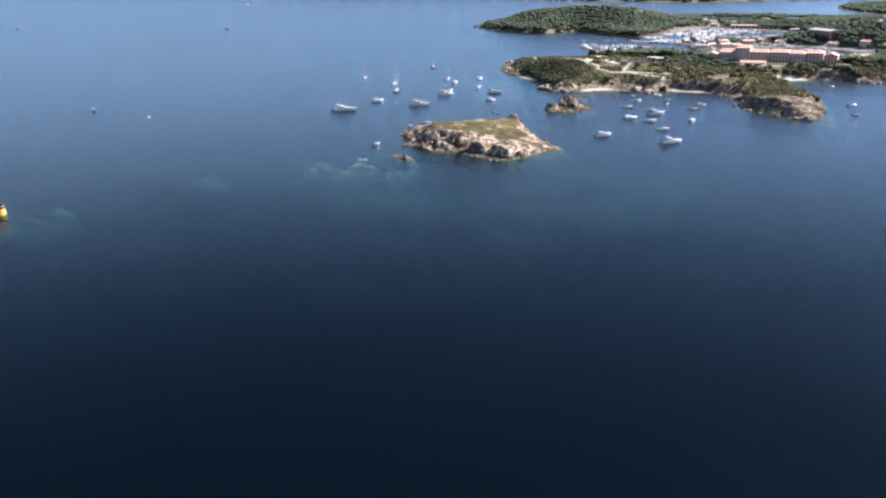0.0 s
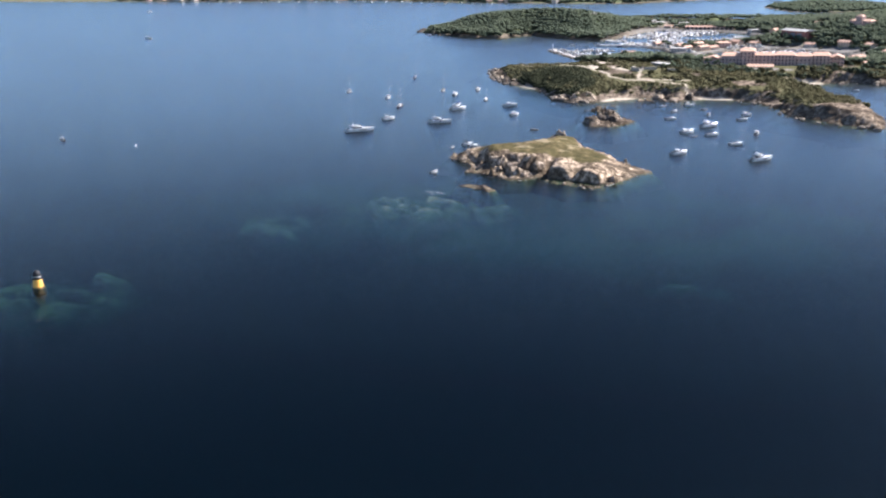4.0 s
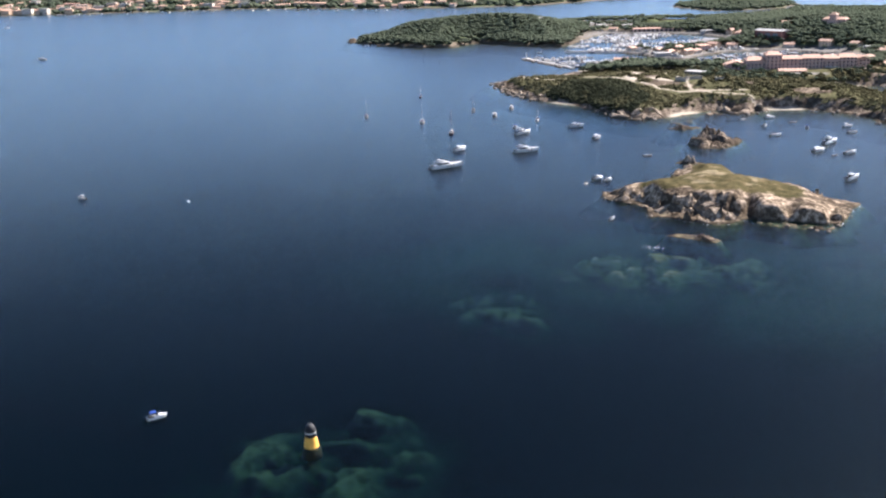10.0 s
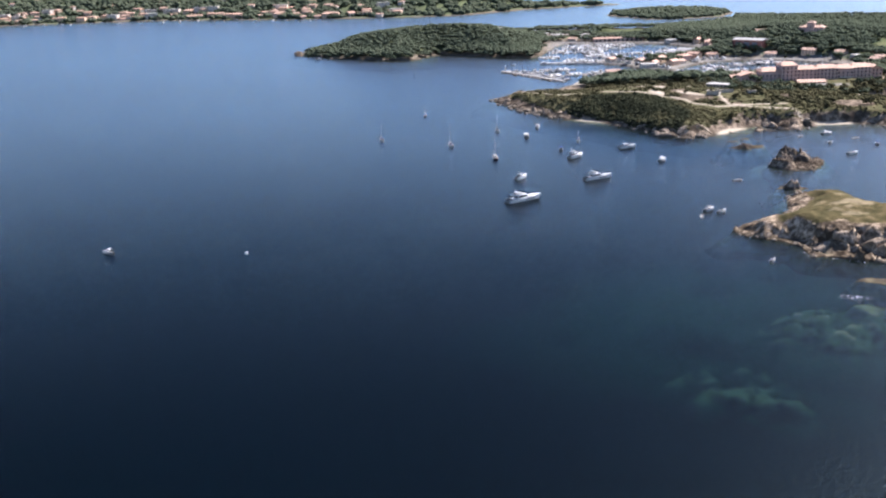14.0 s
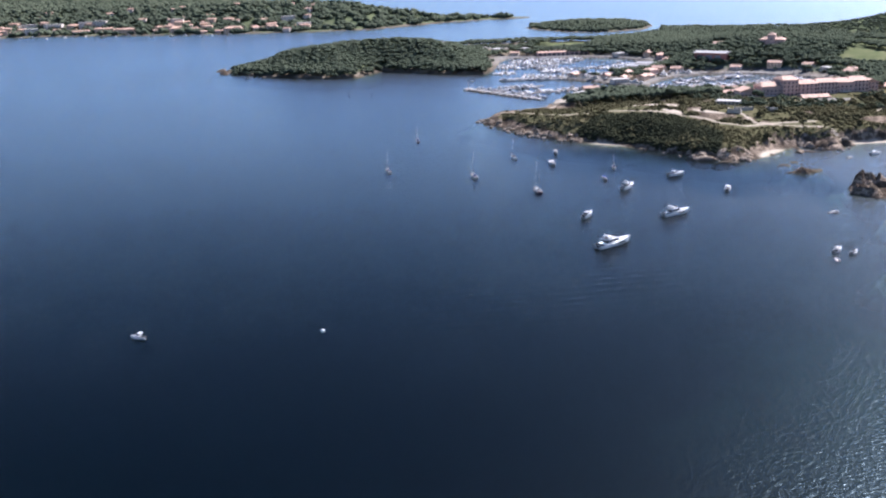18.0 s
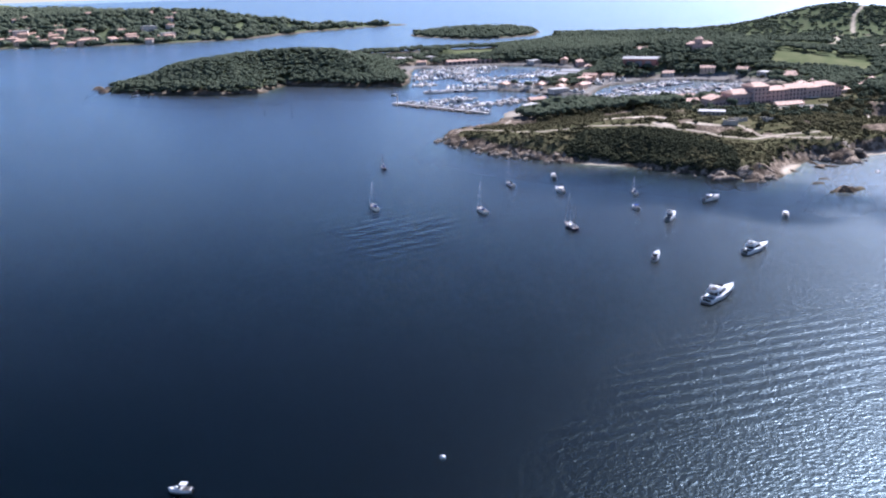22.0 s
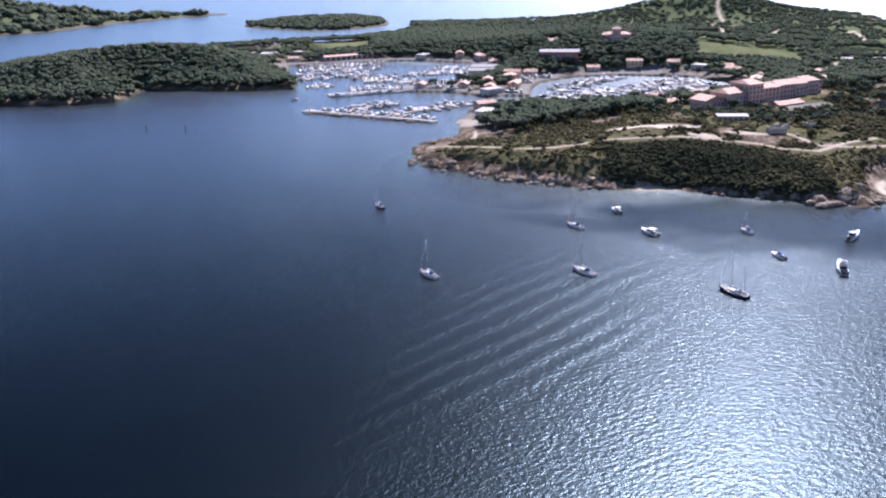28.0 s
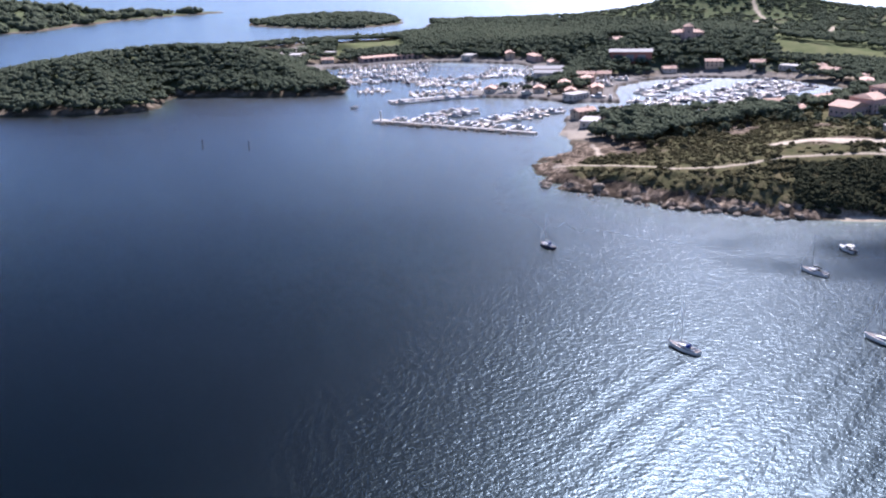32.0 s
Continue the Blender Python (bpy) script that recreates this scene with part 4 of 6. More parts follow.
def motor_yacht(L, m, label, group="boats at anchor", fly=True, hullm=None, arch=True):
    root = thing("motor_yacht", label, "motor yacht", group)
    B, F = L * 0.255, 0.95 + L * 0.045
    hull, rings = add_hull(root, L, B, F, hullm or M_WHITE, M_WHITE)
    box("swim_platform", (-L / 2 - 0.07 * L, -L / 2 + 0.05, -B * 0.38, B * 0.38, 0.25, 0.42), M_PLATFORM, root, bevel=0.04)
    h0 = F - 0.02
    house_h = 0.9 + 0.042 * L
    # raised dark box, coloured as the shade in a sunken cockpit
    box("cockpit_sole", (-L * 0.485, -L * 0.27, -B * 0.39, B * 0.39, F * 0.55, F * 0.97), M_SEATS_SHADE, root)
    box("aft_bench", (-L * 0.475, -L * 0.43, -B * 0.34, B * 0.34, F * 0.9, F + 0.38), M_SEATS_SHADE, root, bevel=0.05)
    # dark sheet added where the transom lies in shade
    box("transom_locker", (-L * 0.5 - 0.03, -L * 0.5 + 0.05, -B * 0.31, B * 0.31, F * 0.42, F * 0.9), M_BLACKGLASS, hull, "added dark panel for the shade on the transom")
    cab = cabin("saloon", -L * 0.27, L * 0.24, B * 0.80, B * 0.5, h0, h0 + house_h, 0.26 * L, 0.02 * L, M_WHITE, root)
    cabin("window_band", -L * 0.255, L * 0.13, B * 0.815, B * 0.6, h0 + house_h * 0.26, h0 + house_h * 0.84, 0.10 * L, 0.01 * L, M_BLACKGLASS, cab, "dark wraparound saloon windows", crown=0.02, inset=0.07)
    box("saloon_door", (-L * 0.272, -L * 0.25, -B * 0.33, B * 0.33, h0 + 0.04, h0 + house_h * 0.86), M_BLACKGLASS, cab, "dark glass doors to the cockpit")
    fore = cabin("foredeck_trunk", L * 0.10, L * 0.36, B * 0.56, B * 0.26, h0 + 0.1, h0 + 0.30 + 0.02 * L, 0.08 * L, 0.0, M_WHITE, root)
    box("sun_pad", (L * 0.17, L * 0.29, -B * 0.16, B * 0.16, h0 + 0.30 + 0.02 * L, h0 + 0.42 + 0.02 * L), M_CREAM, fore, bevel=0.05)
    for sgn in (-1, 1):
        box("hull_window", (-L * 0.05, L * 0.22, sgn * B * 0.478 - 0.02, sgn * B * 0.478 + 0.02, F * 0.58, F * 0.86), M_BLACKGLASS, hull)
    top = h0 + house_h
    if fly:
        fb = cabin("flybridge", -L * 0.37, L * 0.03, B * 0.72, B * 0.55, top - 0.05, top + 0.55, 0.06 * L, -0.02 * L, M_WHITE, root)
        cabin("windscreen", L * -0.06, L * 0.005, B * 0.5, B * 0.42, top + 0.5, top + 0.95, 0.04 * L, 0.03 * L, M_BLACKGLASS, fb)
        box("helm_seat", (-L * 0.16, -L * 0.11, -B * 0.2, B * 0.2, top + 0.5, top + 1.0), M_CREAM, fb, bevel=0.05)
        box("fly_well", (-L * 0.35, -L * 0.08, -B * 0.24, B * 0.24, top + 0.44, top + 0.57), M_SEATS_SHADE, fb, "dark cushions on the upper deck", bevel=0.03)
        ar = thing_part("radar_arch", fb)
        for sgn in (-1, 1):
            tube("arch_leg", [(-L * 0.30, sgn * B * 0.34, top + 0.3), (-L * 0.235, sgn * B * 0.31, top + 1.35)], [0.16, 0.1], M_WHITE, ar)
        box("arch_top", (-L * 0.26, -L * 0.21, -B * 0.33, B * 0.33, top + 1.3, top + 1.46), M_WHITE, ar, bevel=0.05)
        lathe("radar_dome", [(0.02, top + 1.46), (0.28, top + 1.48), (0.3, top + 1.62), (0.2, top + 1.74), (0.02, top + 1.78)], M_WHITE, ar, n=12, x=-L * 0.235)
        tube("aerial", [(-L * 0.235, B * 0.2, top + 1.4), (-L * 0.27, B * 0.2, top + 3.4)], 0.02, M_WHITE, ar, n=4)
    elif arch:
        ar = box("radar_arch", (-L * 0.26, -L * 0.20, -B * 0.37, B * 0.37, top + 0.05, top + 0.22), M_WHITE, root, bevel=0.05)
        tube("aerial", [(-L * 0.22, 0, top + 0.1), (-L * 0.25, 0, top + 2.2)], 0.02, M_WHITE, ar, n=4)
    rail(root, rings, 0.35, 1.0, 0.62, 6)
    lathe("anchor_roller", [(0.02, F * 1.36), (0.14, F * 1.37), (0.14, F * 1.45), (0.02, F * 1.46)], M_STEEL, root, n=8, x=L * 0.47)
    root.matrix_world = m
    return root


def thing_part(name, parent):
    ob = new(name)
    ob.parent = parent
    return ob


def day_cruiser(L, m, label, canopy=None, hullm=None, group="boats at anchor", engine=True):
    """A small motor boat with a cuddy, a windscreen and, at times, a canvas top."""
    root = thing("motor_boat", label, "motor boat", group)
    B, F = L * 0.33, 0.55 + L * 0.055
    hull, rings = add_hull(root, L, B, F, hullm or M_WHITE, M_WHITE, M_RUBBER)
    # not sunk in: a dark box whose colour gives the cockpit's shade
    box("cockpit_sole", (-L * 0.46, L * 0.02, -B * 0.40, B * 0.40, F * 0.5, F * 0.985), M_SEATS_SHADE, root)
    # added dark board that stands for shade on the stern
    box("transom_step", (-L * 0.5 - 0.04, -L * 0.5 + 0.04, -B * 0.34, B * 0.34, 0.16, F * 0.8), M_PLATFORM, hull)
    cud = cabin("cuddy", -L * 0.02, L * 0.33, B * 0.78, B * 0.36, F, F + 0.42 + 0.02 * L, 0.13 * L, 0.02, M_WHITE, root)
    cabin("windscreen", -L * 0.06, L * 0.10, B * 0.76, B * 0.6, F + 0.36, F + 0.95, 0.09 * L, 0.02, M_BLACKGLASS, root, "tinted windscreen", inset=0.1)
    box("bench", (-L * 0.44, -L * 0.36, -B * 0.34, B * 0.34, F * 0.9, F + 0.22), M_SEATS_SHADE, root, bevel=0.04)
    box("helm_seat", (-L * 0.16, -L * 0.10, -B * 0.28, -B * 0.06, F * 0.9, F + 0.55), M_CREAM, root, bevel=0.04)
    if canopy:
        z = F + 1.35
        rings2 = [[(-L * 0.33 + u * L * 0.30, B * 0.42 * math.cos(a), z + 0.22 * math.sin(a) - 0.1 * (2 * u - 1) ** 2) for a in np.linspace(0, math.pi, 7)] for u in (0, 0.25, 0.5, 0.75, 1)]
        rings2 = [r + [(x, y, zz - 0.05) for x, y, zz in reversed(r)] for r in rings2]
        top = loft("canopy", rings2, canopy, root, "canvas sun top")
        for xx in (-L * 0.32, -L * 0.04):
            for sgn in (-1, 1):
                tube("canopy_pole", [(xx, sgn * B * 0.40, F), (xx, sgn * B * 0.41, z)], 0.02, M_STEEL, top, n=4)
    if engine:
        eng = box("outboard_engine", (-L / 2 - 0.55, -L / 2 - 0.08, -0.2, 0.2, 0.45, 1.15), M_DARK, root, taper=0.05, bevel=0.05)
        box("engine_leg", (-L / 2 - 0.4, -L / 2 - 0.15, -0.07, 0.07, -0.4, 0.47), M_DARK, eng)
    rail(root, rings, 0.6, 1.0, 0.4, 4)
    root.matrix_world = m
    return root


def sailing_boat(L, m, label, hullm=None, cover=None, group="boats at anchor", rig=1.25, mizzen=False, sprayhood=True):
    root = thing("sailing_boat", label, "sailing boat", group)
    B, F = L * 0.31, 0.6 + L * 0.04
    hull, rings = add_hull(root, L, B, F, hullm or M_WHITE, M_PLATFORM, fine=1.9, stern=0.72)
    # the well is a dark block, its shade put into the colour
    box("cockpit_well", (-L * 0.42, -L * 0.16, -B * 0.22, B * 0.22, F * 0.7, F + 0.03), M_SEATS_SHADE, root)
    for sgn in (-1, 1):
        box("coaming", (-L * 0.42, -L * 0.15, sgn * B * 0.27 - 0.07, sgn * B * 0.27 + 0.07, F - 0.05, F + 0.24), M_WHITE, root, bevel=0.03)
    cab = cabin("coachroof", -L * 0.15, L * 0.26, B * 0.58, B * 0.26, F, F + 0.42, 0.10 * L, 0.02, M_WHITE, root)
    cabin("cabin_windows", -L * 0.12, L * 0.19, B * 0.585, B * 0.32, F + 0.18, F + 0.31, 0.02 * L, 0.02, M_BLACKGLASS, cab, inset=0.03, crown=0.01)
    if sprayhood:
        cabin("sprayhood", -L * 0.19, -L * 0.06, B * 0.52, B * 0.42, F + 0.3, F + 0.95, 0.06 * L, 0.0, cover or M_BLUE, root, inset=0.1)
    H = L * rig
    mast = tube("mast", [(L * 0.08, 0, F), (L * 0.08, 0, F + H * 0.5), (L * 0.075, 0, F + H)], [0.05, 0.042, 0.03], M_ALLOY, root, n=8)
    for k in (0.42, 0.72):
        tube("spreader", [(L * 0.08, -B * 0.3, F + H * k), (L * 0.08, B * 0.3, F + H * k)], 0.03, M_ALLOY, mast, n=4)
    boom = tube("boom", [(L * 0.07, 0, F + 1.25), (-L * 0.30, 0, F + 1.2)], 0.075, M_ALLOY, root)
    tube("sail_cover", [(L * 0.06, 0, F + 1.55), (L * 0.0, 0, F + 1.48), (-L * 0.28, 0, F + 1.36)], [0.2, 0.19, 0.1], cover or M_SAIL, boom, "furled sail under its cover", n=8)
    tip = (L * 0.075, 0, F + H)
    stays = [("forestay", (L * 0.485, 0, F * 1.38), 0.024), ("backstay", (-L * 0.49, 0, F * 1.02), 0.018)]
    for name, foot, r in stays:
        tube(name, [foot, tip], r, M_SAIL if r > 0.02 else M_STEEL, mast, "furled headsail on its stay" if r > 0.02 else "", n=4)
    for sgn in (-1, 1):
        tube("shroud", [(L * 0.06, sgn * B * 0.47, F * 1.05), (L * 0.08, sgn * B * 0.3, F + H * 0.42), (L * 0.08, sgn * B * 0.22, F + H * 0.72), tip], 0.016, M_STEEL, mast, n=4)
    if mizzen:
        mz = tube("mizzen_mast", [(-L * 0.36, 0, F), (-L * 0.36, 0, F + H * 0.62)], 0.08, M_ALLOY, root)
        tube("mizzen_boom", [(-L * 0.36, 0, F + 1.2), (-L * 0.52, 0, F + 1.2)], 0.06, M_ALLOY, mz)
    rail(root, rings, 0.0, 1.0, 0.55, 7)
    root.matrix_world = m
    return root


def inflatable(L, m, label, group="boats at anchor", material=None, console=True):
    root = thing("inflatable_dinghy", label, "dinghy", group)
    w, r = L * 0.19, L * 0.052 + 0.06
    line = [(-L * 0.5, w, 0.28), (0, w, 0.3), (L * 0.25, w * 0.9, 0.33), (L * 0.42, w * 0.5, 0.42), (L * 0.5, 0, 0.48), (L * 0.42, -w * 0.5, 0.42), (L * 0.25, -w * 0.9, 0.33), (0, -w, 0.3), (-L * 0.5, -w, 0.28)]
    tube("buoyancy_tube", line, [r * 0.6] + [r] * 7 + [r * 0.6], material or M_RUBBER, root, n=9)
    box("floor", (-L * 0.44, L * 0.36, -w * 0.85, w * 0.85, 0.08, 0.2), M_CREAM, root, taper=0.05)
    if console:
        box("console", (-L * 0.08, L * 0.06, -0.28, 0.28, 0.2, 0.95), M_WHITE, root, taper=0.06, bevel=0.04)
        box("seat", (-L * 0.26, -L * 0.16, -0.4, 0.4, 0.2, 0.6), M_CREAM, root, bevel=0.04)
    eng = box("outboard_engine", (-L * 0.5 - 0.35, -L * 0.5 + 0.05, -0.16, 0.16, 0.4, 0.98), M_DARK, root, taper=0.04, bevel=0.04)
    box("engine_leg", (-L * 0.5 - 0.25, -L * 0.5 - 0.08, -0.05, 0.05, -0.35, 0.42), M_DARK, eng)
    root.matrix_world = m
    return root


def at(x, y, head, z=0.0):
    return pose(x, y, z, 0, 0, head)


motor_yacht(20, at(-398, 623, 31), "large white motor yacht with a flybridge, at anchor")
motor_yacht(16.5, at(-355, 666, 24), "white motor yacht with a high flybridge, at anchor")
motor_yacht(13.5, at(-361, 725, 47), "white flybridge cruiser with dark cockpit, at anchor")
motor_yacht(10.5, at(-397, 672, 52), "small white cabin cruiser, at anchor", fly=False)
sailing_boat(10.2, at(-486, 799, 97), "white sailing boat with furled sails, at anchor")
sailing_boat(8.6, at(-460, 894, 92), "dark-hulled sailing boat, at anchor far out", M_NAVY, rig=1.15)
sailing_boat(11.5, at(-438, 772, 95), "white sailing boat with blue canvas, at anchor", rig=1.2)
sailing_boat(12.5, at(-410, 728, 92), "dark-hulled two-masted sailing boat, at anchor", M_NAVY, M_SAIL, mizzen=True)
sailing_boat(10.0, at(-406, 820, 94), "white sailing boat with a dark sprayhood, at anchor", None, M_DARK)
day_cruiser(10.0, at(-387, 796, 90), "white cabin boat with a pale sun top, at anchor", M_SAIL, engine=False)
day_cruiser(8.0, at(-377, 829, 78), "small white motor boat with a sun top, at anchor", M_SAIL)
sailing_boat(7.5, at(-354, 776, 80), "small white sailing boat with a low cabin, at anchor", rig=1.05)
day_cruiser(7.4, at(-368, 747, 85), "small white motor boat with blue canvas, at anchor", M_BLUE)
motor_yacht(11.5, at(-326, 748, 20), "white motor boat with dark windows, at anchor", fly=False)
day_cruiser(8.6, at(-312, 708, 56), "white cabin boat with a hard top, at anchor", M_WHITE)
day_cruiser(7.4, at(-312, 594, 42), "white open motor boat with dark seats", M_DARK)
day_cruiser(6.4, at(-307, 590, 42), "white motor boat rafted beside another")
inflatable(4.2, at(-318, 583, 80), "small grey dinghy trailing behind the boats", console=False)
day_cruiser(5.2, at(-306, 515, 60), "small white motor boat beside the islet")
day_cruiser(5.6, at(-434, 311, 35), "small white motor boat with a blue cover", M_BLUE)
M_RED = plain("red_gelcoat", (0.42, 0.03, 0.03), 0.3, 0, 0.12, 0.8)
day_cruiser(5.2, at(-509.5, 319.9, 11), "red motor boat with a white seat top", M_WHITE, M_RED)
day_cruiser(5.2, at(-496.6, 309.7, 11), "red motor boat with a white seat top, following another", M_WHITE, M_RED)
inflatable(5.0, at(-283, 652, 10), "dark inflatable dinghy with a console, at anchor")
day_cruiser(5.6, at(-585.5, 549.5, 160), "white cabin boat with a pale hard top", M_WHITE)
motor_yacht(14.0, at(-136, 587, 40), "white sport cruiser with a pale sun top, at anchor")
motor_yacht(11.5, at(-182, 594, 45), "white sport cruiser with dark windscreen, at anchor", fly=False)
day_cruiser(10.6, at(-184, 663, 42), "white cabin boat with a hard top, at anchor", M_WHITE, engine=False)
motor_yacht(14.0, at(-172, 688, 44), "white motor yacht with a dark flybridge, at anchor")
day_cruiser(9.4, at(-168, 657, 35), "white motor boat with a wooden cockpit, at anchor")
inflatable(3.6, at(-178, 650, 30), "small dark dinghy tied behind a boat", console=False)
day_cruiser(9.2, at(-152, 629, 30), "long low white motor boat, at anchor")
day_cruiser(7.2, at(-141, 667, 75), "white motor boat with a pale sun top, at anchor", M_SAIL)
day_cruiser(7.6, at(-152, 718, 25), "white motor boat at anchor in the cove")
day_cruiser(7.6, at(-150, 738, 30), "white motor boat with a sun top in the cove", M_SAIL)
day_cruiser(8.4, at(-200, 711, 25), "white open motor boat, at anchor")
day_cruiser(6.6, at(-201, 745, 60), "small white motor boat in the cove")
day_cruiser(6.2, at(-176, 736, 80), "small white motor boat with blue canvas in the cove", M_BLUE)
day_cruiser(8.0, at(-193, 773, 20), "white cabin boat close to the beach", M_WHITE)
inflatable(5.2, at(-212, 768, 40), "dark inflatable boat close to the beach")
inflatable(5.4, at(-181, 757, 20), "grey inflatable boat in the cove", console=False)
day_cruiser(7.0, at(-47, 773, 30), "white motor boat beyond the rocky point")
day_cruiser(6.0, at(-41, 732, 20), "small white motor boat beyond the rocky point")
day_cruiser(6.0, at(-71, 873, 20), "small white motor boat off the far beach")
inflatable(5.0, at(-130, 898, 20), "pale inflatable boat by the far beach")
day_cruiser(8.0, at(-612, 1352, 10), "white motor boat off the wooded point")
day_cruiser(7.0, at(-376, 1222, 20), "white motor boat entering the harbour")
motor_yacht(13.0, at(-1030, 1267, 170), "white motor boat far out on the sea", fly=False)
sailing_boat(11.0, at(-1468, 1885, 60), "white sailing boat far out on the sea")
motor_yacht(12.0, at(-1410, 1175, 170), "white motor boat far out in the open", fly=False)

# white mooring buoy and two harbour marks
buoy = thing("mooring_buoy", "round white mooring buoy floating on the sea", "buoy", m=pose(-523, 544.8, -0.25))
lathe("float", [(0.02, -0.4), (0.5, -0.25), (0.72, 0.15), (0.6, 0.55), (0.3, 0.78), (0.05, 0.84)], M_WHITE, buoy, n=18)
lathe("ring", [(0.05, 0.8), (0.12, 0.86), (0.05, 1.0)], M_STEEL, buoy, n=8)
for px, py in ((-503, 1163), (-482, 1144)):
    mark = thing("channel_mark", "slim dark channel mark standing in the water", "channel mark", "channel marks", pose(px, py, 0))
    lathe("post", [(0.35, -3), (0.3, 0.3), (0.22, 1.5), (0.2, 1.7)], M_BLACKP, mark, n=10)
    lathe("top_mark", [(0.05, 1.65), (0.55, 1.75), (0.55, 2.6), (0.05, 2.7)], M_BLACKP, mark, n=10)

# ---- the sea mark on its shoal ----
beacon = thing("sea_mark_tower", "yellow and black masonry sea mark tower with a weedy foot", "beacon", m=pose(-386.5, 299.5, -0.55))
lathe("plinth", [(2.6, -2.5), (2.45, -0.2), (2.2, 0.35), (1.95, 0.6)], M_WEED, beacon, "dark weedy stone foot", 28)
lathe("tower", [(1.98, 0.5), (1.92, 0.7), (1.72, 2.0), (1.50, 3.5), (1.48, 3.6)], M_YELLOW, beacon, "yellow painted tapering tower", 28)
lathe("black_band", [(1.50, 3.52), (1.44, 4.45), (1.43, 4.5)], M_BLACKP, beacon, n=28)
lathe("white_band", [(1.44, 4.46), (1.41, 4.85), (1.40, 4.9)], M_WHITEP, beacon, n=28)
lathe("gallery", [(1.42, 4.86), (1.55, 4.92), (1.55, 5.06), (1.3, 5.1)], M_BLACKP, beacon, n=28)
lathe("dome", [(1.34, 5.06), (1.30, 5.7), (1.12, 6.3), (0.74, 6.75), (0.26, 6.95)], M_BLACKP, beacon, n=24)
tube("finial", [(0, 0, 6.9), (0, 0, 7.7)], [0.08, 0.05], M_BLACKP, beacon)
tube("ladder", [(2.08, 0.3, 0.4), (1.56, 0.3, 3.6)], 0.05, M_STEEL, beacon)

# ---- buildings ----


def far_window(parent, x, y, z, w, h, axis, sgn):
    """A plain dark window, proud of its wall, for houses seen from far off."""
    e = 0.05 * sgn
    if axis == 'y':
        return box("window", (x - w / 2, x + w / 2, min(y, y + e), max(y, y + e), z, z + h), M_SHUTTER, parent)
    return box("window", (min(x, x + e), max(x, x + e), y - w / 2, y + w / 2, z, z + h), M_SHUTTER, parent)


def window_at(parent, x, y, z, w, h, axis, sgn):
    """A framed window standing a little proud of a wall that faces along axis."""
    e = 0.05 * sgn
    if axis == 'y':
        fr = box("window", (x - w / 2 - 0.1, x + w / 2 + 0.1, min(y, y + e), max(y, y + e), z - 0.1, z + h + 0.1), M_FRAME, parent)
        box("pane", (x - w / 2, x + w / 2, min(y + e * 0.4, y + e * 1.5), max(y + e * 0.4, y + e * 1.5), z, z + h), M_SHUTTER, fr)
    else:
        fr = box("window", (min(x, x + e), max(x, x + e), y - w / 2 - 0.1, y + w / 2 + 0.1, z - 0.1, z + h + 0.1), M_FRAME, parent)
        box("pane", (min(x + e * 0.4, x + e * 1.5), max(x + e * 0.4, x + e * 1.5), y - w / 2, y + w / 2, z, z + h), M_SHUTTER, fr)
    return fr


def gable_roof(name, x0, x1, y0, y1, z, rise, material, parent, over=0.5, hip=0.0, along='x'):
    """A pitched roof with a thickness and eaves; hip draws the ridge in from the ends."""
    x0, x1, y0, y1 = x0 - over, x1 + over, y0 - over, y1 + over
    if along == 'x':
        ym = (y0 + y1) / 2
        r0, r1 = (x0 + hip, ym, z + rise), (x1 - hip, ym, z + rise)
        v = [(x0, y0, z), (x1, y0, z), (x1, y1, z), (x0, y1, z), r0, r1]
        f = [(0, 1, 5, 4), (2, 3, 4, 5), (1, 2, 5), (3, 0, 4)]
    else:
        xm = (x0 + x1) / 2
        r0, r1 = (xm, y0 + hip, z + rise), (xm, y1 - hip, z + rise)
        v = [(x0, y0, z), (x1, y0, z), (x1, y1, z), (x0, y1, z), r0, r1]
        f = [(1, 2, 5, 4), (3, 0, 4, 5), (0, 1, 4), (2, 3, 5)]
    n = len(v)
    v2 = v + [(a, b, c - 0.25) for a, b, c in v[:4]]
    f2 = f + [(0, n, n + 1, 1), (1, n + 1, n + 2, 2), (2, n + 2, n + 3, 3), (3, n + 3, n, 0), (n + 3, n + 2, n + 1, n)]
    return mesh_ob(name, v2, f2, material, parent)


def house(name, w, d, h, floors, wall_mat, label, category, group="", roof='gable', rise=1.8, chimney=True, cols=None, side=None):
    root = thing(name, label, category, group)
    wall = box("wall", (-w / 2, w / 2, -d / 2, d / 2, -2.5, h), wall_mat, root)
    if roof == 'gable':
        rf = gable_roof("roof", -w / 2, w / 2, -d / 2, d / 2, h, rise, M_TILE, root)
    elif roof == 'hip':
        rf = gable_roof("roof", -w / 2, w / 2, -d / 2, d / 2, h, rise, M_TILE, root, hip=d * 0.42)
    else:
        rf = box("roof", (-w / 2 - 0.3, w / 2 + 0.3, -d / 2 - 0.3, d / 2 + 0.3, h, h + 0.4), M_CONC, root)
    if chimney and roof != 'flat':
        box("chimney", (w * 0.22, w * 0.22 + 0.7, -0.4, 0.4, h, h + rise + 0.9), wall_mat, rf)
    fh = h / floors
    n = cols or max(2, int(w / 3.4))
    for k in range(floors):
        for i in range(n):
            far_window(wall, -w / 2 + (i + 0.5) * w / n, -d / 2, k * fh + 0.9, 1.1, 1.35, 'y', -1)
        m2 = side or max(1, int(d / 4.5))
        for i in range(m2):
            far_window(wall, -w / 2, -d / 2 + (i + 0.5) * d / m2, k * fh + 0.9, 1.1, 1.35, 'x', -1)
    return root


